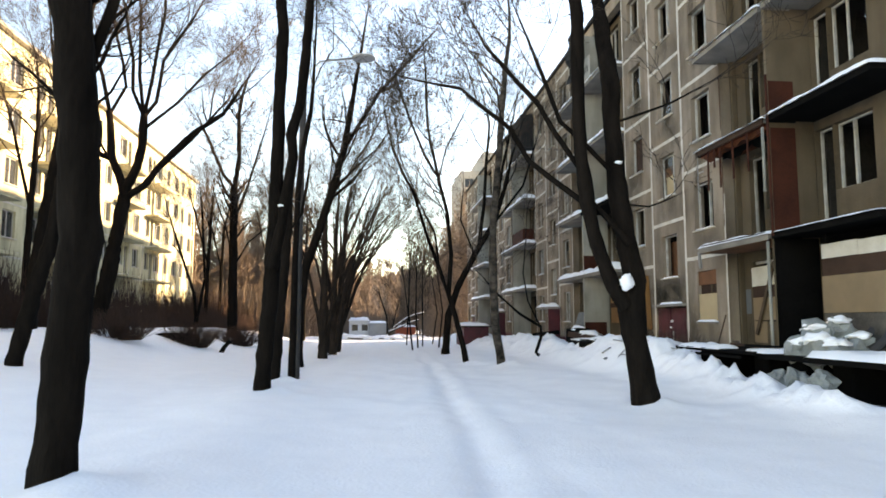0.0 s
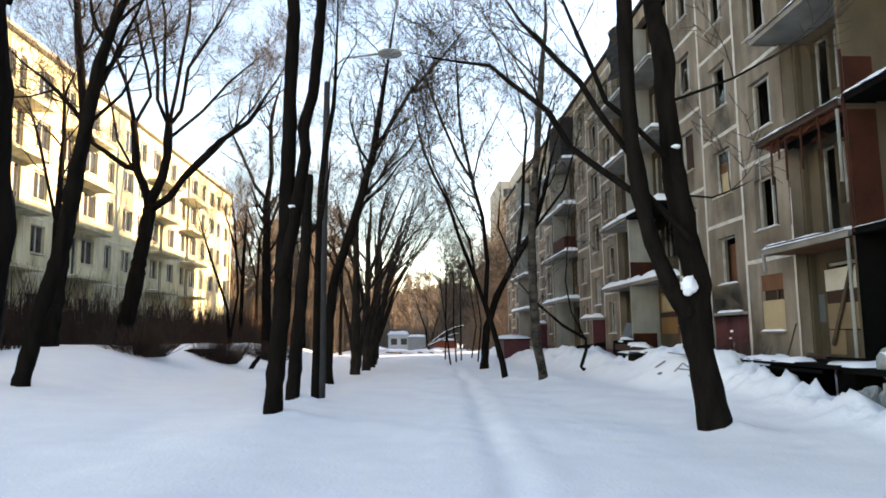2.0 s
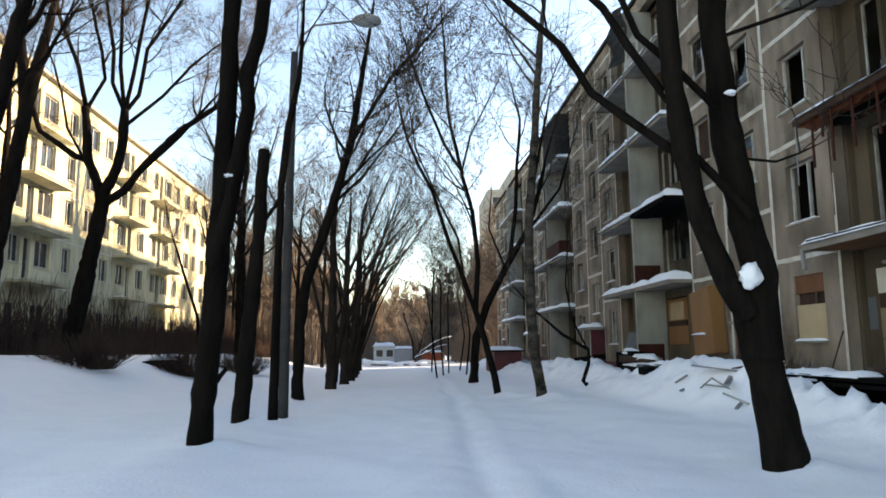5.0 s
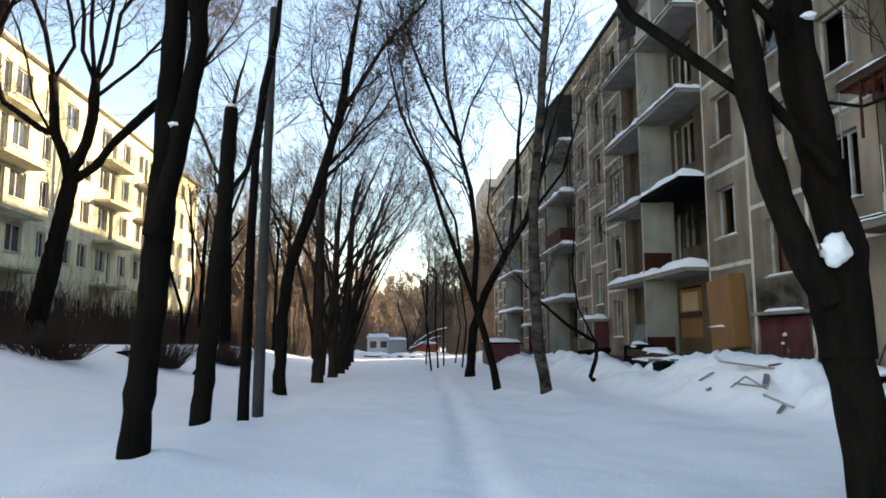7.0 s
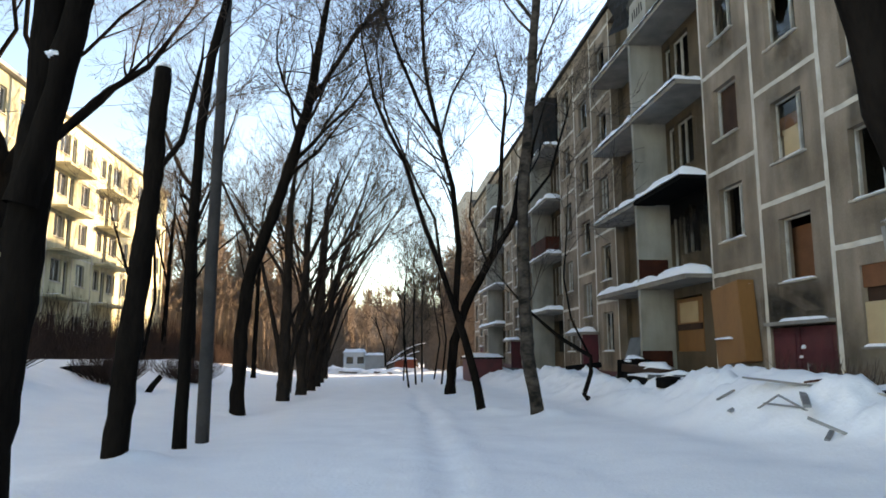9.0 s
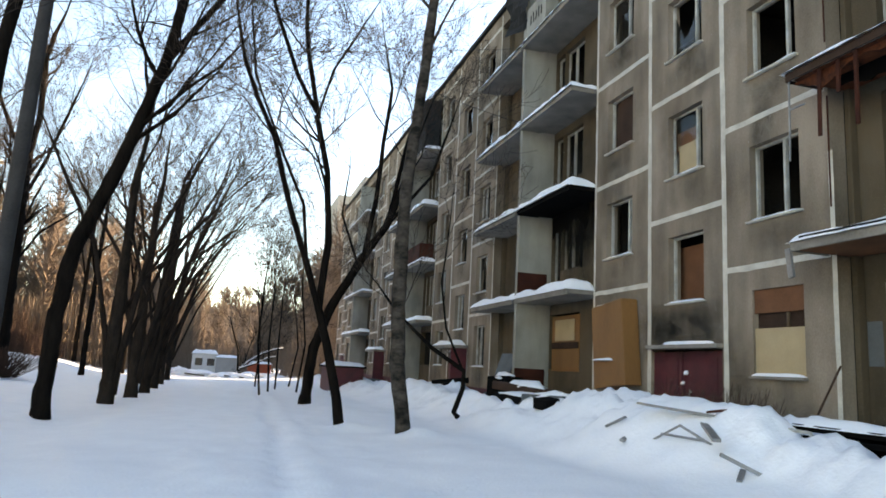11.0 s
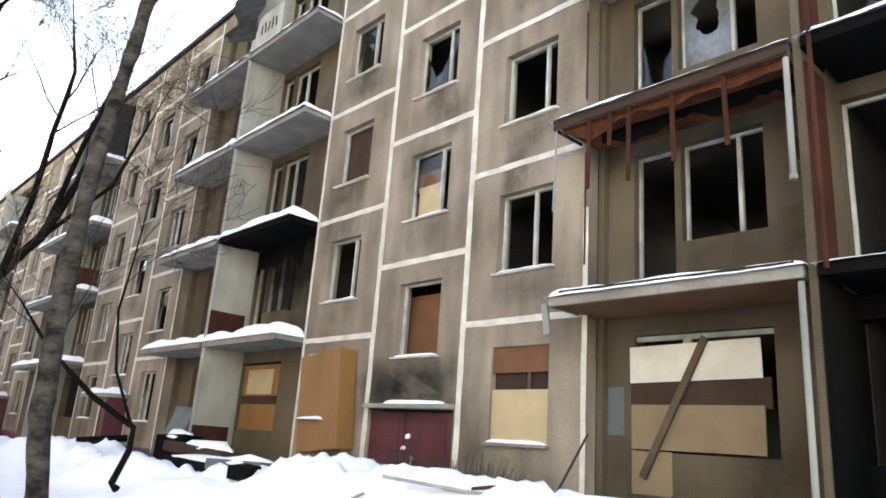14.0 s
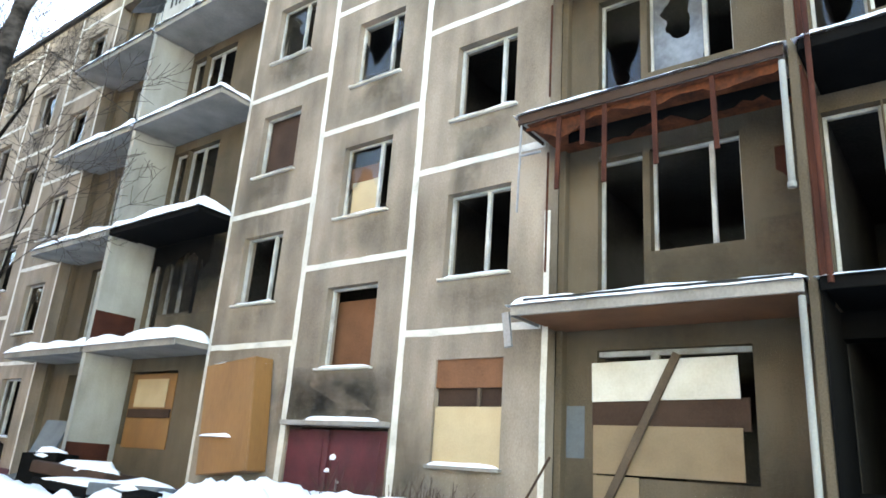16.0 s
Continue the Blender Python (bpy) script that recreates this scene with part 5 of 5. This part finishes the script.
tagged(M.make("tyre", RUBBER, smooth=True), "worn black tyre leaning behind the rubbish", "tyre")


def thing_box(name, m, label, cat, size, place, group="", bevel=0.0):
    M = Mesh()
    a, b, c = size
    M.box(-a / 2, a / 2, -b / 2, b / 2, -c / 2, c / 2, 0, bevel)
    ob = M.make(name, m)
    ob.matrix_basis = place
    return tagged(ob, label, cat, group)


for k, (x, y, a) in enumerate(((8.1, 14.6, 12), (8.6, 16.0, -25), (8.2, 13.9, 70))):
    thing_box("deck_board", (DKBROWN, TIMBER, SOOT_SHADE)[k], "dark loose board lying on the platform", "board", (0.14, 1.0, 0.05), pose(x, y, 0.98, 3, 2, a), "boards on the platform")
thing_box("plank", STEEL, "grey metal sheet strip half sunk in snow", "plank", (0.17, 1.75, 0.03), pose(6.95, 18.0, ground_z(6.95, 18.0) + 0.06, 4, 8, 22))
thing_box("plank", STEEL, "weathered grey plank lying on the snowbank", "plank", (0.1, 1.3, 0.04), pose(6.7, 17.4, ground_z(6.7, 17.4) + 0.1, 6, 0, -30))
thing_box("plank", STEEL, "grey batten sticking out of the snow", "plank", (0.05, 0.6, 0.04), pose(6.4, 16.4, ground_z(6.4, 16.4) + 0.14, 24, 0, 75))
for k in range(4):
    x, y = rb.uniform(6.2, 7.2), rb.uniform(15.5, 19.5)
    thing_box("debris", rb.choice([TIMBER, RUST, STEEL, DKBROWN]), "splintered board scrap poking from snow", "debris", (0.06, rb.uniform(0.25, 0.5), 0.03), pose(x, y, ground_z(x, y) + 0.03, rb.uniform(-25, 25), rb.uniform(-20, 20), rb.uniform(0, 180)), "scraps in the snow")
# bent white trestle
M = Mesh()
for a, b in (((7.3, 17.3, 0.35), (7.3, 17.05, 0.86)), ((7.3, 17.05, 0.86), (7.35, 16.5, 0.84)), ((7.35, 16.5, 0.84), (7.3, 16.25, 0.3)), ((7.3, 17.2, 0.6), (7.33, 16.4, 0.55)), ((7.3, 17.05, 0.86), (7.7, 16.9, 0.35)), ((7.35, 16.5, 0.84), (7.75, 16.4, 0.35))):
    M.tube([a, b], [0.018, 0.018], 6)
tagged(M.make("trestle", FRAME), "bent white metal frame stuck in snow", "metal frame")
M = Mesh()
gz = ground_z(6.5, 17.7)
for a, b in (((6.5, 18.3, gz), (6.5, 17.7, gz + 0.24)), ((6.5, 17.7, gz + 0.24), (6.7, 17.2, gz)), ((6.5, 18.1, gz + 0.1), (6.62, 17.4, gz + 0.09))):
    M.tube([a, b], [0.016, 0.016], 6)
tagged(M.make("trestle", STEEL), "broken grey metal frame in the snow", "metal frame")
# dark log and a leaning stump in the drift by the hedge
M = Mesh()
z = ground_z(-8.9, 33)
M.tube([(-9.6, 33.0, z + 0.08), (-8.9, 33.1, z + 0.16), (-8.2, 33.0, z + 0.1)], [0.17, 0.2, 0.15], 10)
ob = tagged(M.make("log", BARK, smooth=True), "dark log half buried in the drift", "log")
W = Mesh()
W.lump(-8.9, 33.1, z + 0.33, 0.55, 0.16, 0.08, rb, 0, 0.4, 3)
W.make("snow_cap", SNOW, ob, True)
M = Mesh()
z = ground_z(-6.6, 33)
M.tube([(-6.8, 33.0, z - 0.1), (-6.6, 33.0, z + 0.25), (-6.35, 33.0, z + 0.55)], [0.12, 0.1, 0.09], 9)
tagged(M.make("stump", BARK, smooth=True), "short leaning dark stump in snow", "stump")
# bare weeds by the entrance
M = Mesh()
for k in range(160):
    x, y = rb.uniform(8.2, 9.2), rb.uniform(18.6, 20.8)
    z = ground_z(x, y) - 0.05
    M.tube([(x, y, z), (x + rb.gauss(0, 0.12), y + rb.gauss(0, 0.12), z + rb.uniform(0.15, 0.5))], [0.008, 0.004], 3, cap=False)
tagged(M.make("weeds", HEDGE), "dry weed stalks poking through snow", "weeds", kind="stuff")

# dumped furniture under the burnt bay
for k, (x, y, z, a, b, c, m, yaw) in enumerate(((8.5, 27.2, 0.85, 0.8, 2.2, 0.22, DKBROWN, 8), (8.2, 26.6, 0.62, 0.9, 2.6, 0.16, SOOT_SHADE, -6), (8.1, 24.6, 0.7, 0.8, 1.5, 0.2, GREY, 12), (8.6, 28.9, 0.75, 0.6, 0.9, 0.8, SOOT_SHADE, 20))):
    thing_box("dumped_cabinet", m, "dark broken cabinet carcass under snow", "cabinet", (a, b, c), pose(x, y, z + 0.06, 3 - 2 * k, 4, yaw), "dumped furniture", 0.02)
    M = Mesh()
    M.lump(x, y, z + c / 2 + 0.03, a * 0.5, b * 0.47, 0.16, rb, 0, 0.4)
    tagged(M.make("cabinet_snow", SNOW, smooth=True), "snow cap on dumped furniture", "snow", kind="stuff")
thing_box("door_leaf", GREY, "grey door leaf leaning against the wall", "door", (0.05, 0.8, 1.5), pose(9.0, 30.2, 1.2, 0, 20, 10))
thing_box("dumped_box", SOOT_SHADE, "dark open box among the wreckage", "box", (0.4, 0.35, 0.2), pose(7.1, 22.9, ground_z(7.1, 22.9) + 0.06, 5, -6, 20))
for k in range(9):
    x, y = rb.uniform(8.0, 9.4), rb.uniform(29.5, 52)
    thing_box("debris", rb.choice([DKBROWN, RUST, SOOT_SHADE, GREY]), "dark broken board dumped on the snow", "debris", (rb.uniform(0.2, 0.5), rb.uniform(0.5, 1.6), 0.12), pose(x, y, ground_z(x, y) + 0.08, rb.uniform(-12, 12), rb.uniform(-15, 15), rb.uniform(0, 180)), "scraps in the snow")

def shed(name, label, x0, x1, y0, y1, z0, z1, m, m2, snow=0.3, window=False):
    ob = empty(name, (x0 + x1) / 2, y0, z0)
    tagged(ob, label, "shed")
    inv = ob.matrix_basis.inverted()

    def p(M, n, mm, s=False):
        q = M.make(n, mm, ob, s)
        q.matrix_parent_inverse = inv
    M = Mesh()
    M.box(x0, x1, y0, y1, z0 - 0.5, z1)
    p(M, "wall", m)
    M = Mesh()
    M.box(x0 - 0.12, x1 + 0.12, y0 - 0.15, y1 + 0.1, z1 + 0.003, z1 + 0.09)
    p(M, "roof", m2)
    M = Mesh()
    M.snow(x0 - 0.12, x1 + 0.12, y0 - 0.15, y1 + 0.1, z1 + 0.088, snow, rng, step=0.3)
    p(M, "roof_snow", SNOW, True)
    if window:
        M = Mesh()
        for k in range(2):
            a = x0 + 0.35 + k * (x1 - x0) * 0.5
            M.box(a, a + 0.8, y0 - 0.03, y0 - 0.002, z1 - 1.25, z1 - 0.45)
        p(M, "window", DARKGLASS)


shed("cabin", "white site cabin with deep snow on its roof", -2.9, -0.3, 95, 100, -0.6, 1.6, CABINW, CABINW, 0.45, True)
shed("cabin", "grey site cabin with snow on its roof", -0.29, 2.0, 94.6, 100, -0.6, 1.25, CABIN, CABIN, 0.3)
shed("hut", "red hut with a snowy roof", 3.2, 5.7, 92, 96, -0.6, 0.75, HUTRED, HUTRED, 0.3)
shed("garage", "dark red metal garage under snow", 5.9, 7.5, 45, 49, -0.2, 1.15, REDDOOR, SOOT_SHADE, 0.22)
shed("kiosk", "pale yellow kiosk among the trees", -12.0, -10.6, 90, 93, -0.6, 2.6, CREAM, CABINW, 0.2)
for k, (x, y, a, b, c) in enumerate(((-1.6, 76, 2.2, 2.0, 0.55), (1.6, 74, 2.0, 1.6, 0.5), (3.6, 80, 2.0, 2.0, 0.5), (-3.0, 82, 1.6, 1.6, 0.7))):
    M = Mesh()
    M.lump(x, y, ground_z(x, y) - 0.05, a, b, c, rb, 0, 0.5, 3)
    tagged(M.make("snow_heap", SNOW, smooth=True), "shovelled heap of snow", "snow heap", "snow heaps")
    thing_box("debris", TIMBER, "dark plank on a snow heap", "debris", (1.6, 0.25, 0.1), pose(x, y - b * 0.85, ground_z(x, y) + 0.12, 0, 4, 5), "scraps in the snow")

# half-fallen tree by the huts, snow along its limbs
def snowy_tree():
    M, S, W = Mesh(), Mesh(), Mesh()
    rg = random.Random(77)
    for pts, r in ((((1.9, -0.7), (2.2, 0.2), (3.1, 1.0), (4.4, 1.9), (5.6, 2.4), (6.6, 2.6)), 0.16), (((2.3, 0.3), (3.8, 0.9), (5.0, 1.5), (5.9, 1.7)), 0.1), (((2.1, 0.0), (1.9, 2.2), (1.1, 4.6), (0.8, 5.6)), 0.1), (((2.6, 0.6), (3.0, 2.4), (3.7, 4.3)), 0.06)):
        P = [Vector((x, 88 + 0.2 * i, z)) for i, (x, z) in enumerate(pts)]
        M.tube(P, [r * (1 - 0.14 * i) for i in range(len(P))], 7)
        if pts[-1][1] < 3:
            S.tube([p + Vector((0, -0.03, r * 0.8)) for p in P], [r * 0.85 * (1 - 0.12 * i) for i in range(len(P))], 6)
        for i in range(16):
            q = rg.randrange(len(P) - 1)
            sprout(M, W, P[q].lerp(P[q + 1], rg.random()), Vector((rg.gauss(0, 0.5), rg.gauss(0, 0.5), 1)).normalized(), rg.uniform(0.8, 1.8), 0.03, 2, rg)
    ob = tagged(M.make("fallen_tree", BARK, smooth=True), "bent half-fallen tree with snow along its limbs", "tree")
    S.make("snow_cap", SNOW, ob, True)
    tagged(W.make("twigs", TWIG, ob), kind="stuff")


snowy_tree()
# overhead cables
for a, b in (((-16, 33, 9.5), (9.6, 31, 12.3)), ((-2.1, 21.1, 8.4), (9.6, 29.5, 9.0))):
    A, B = Vector(a), Vector(b)
    M = Mesh()
    M.tube([A.lerp(B, i / 20) - Vector((0, 0, 0.5 * (1 - (i / 10 - 1) ** 2))) for i in range(21)], [0.009] * 21, 4)
    tagged(M.make("cable", RUBBER), "thin black overhead cable across the yard", "cable", "overhead cables")
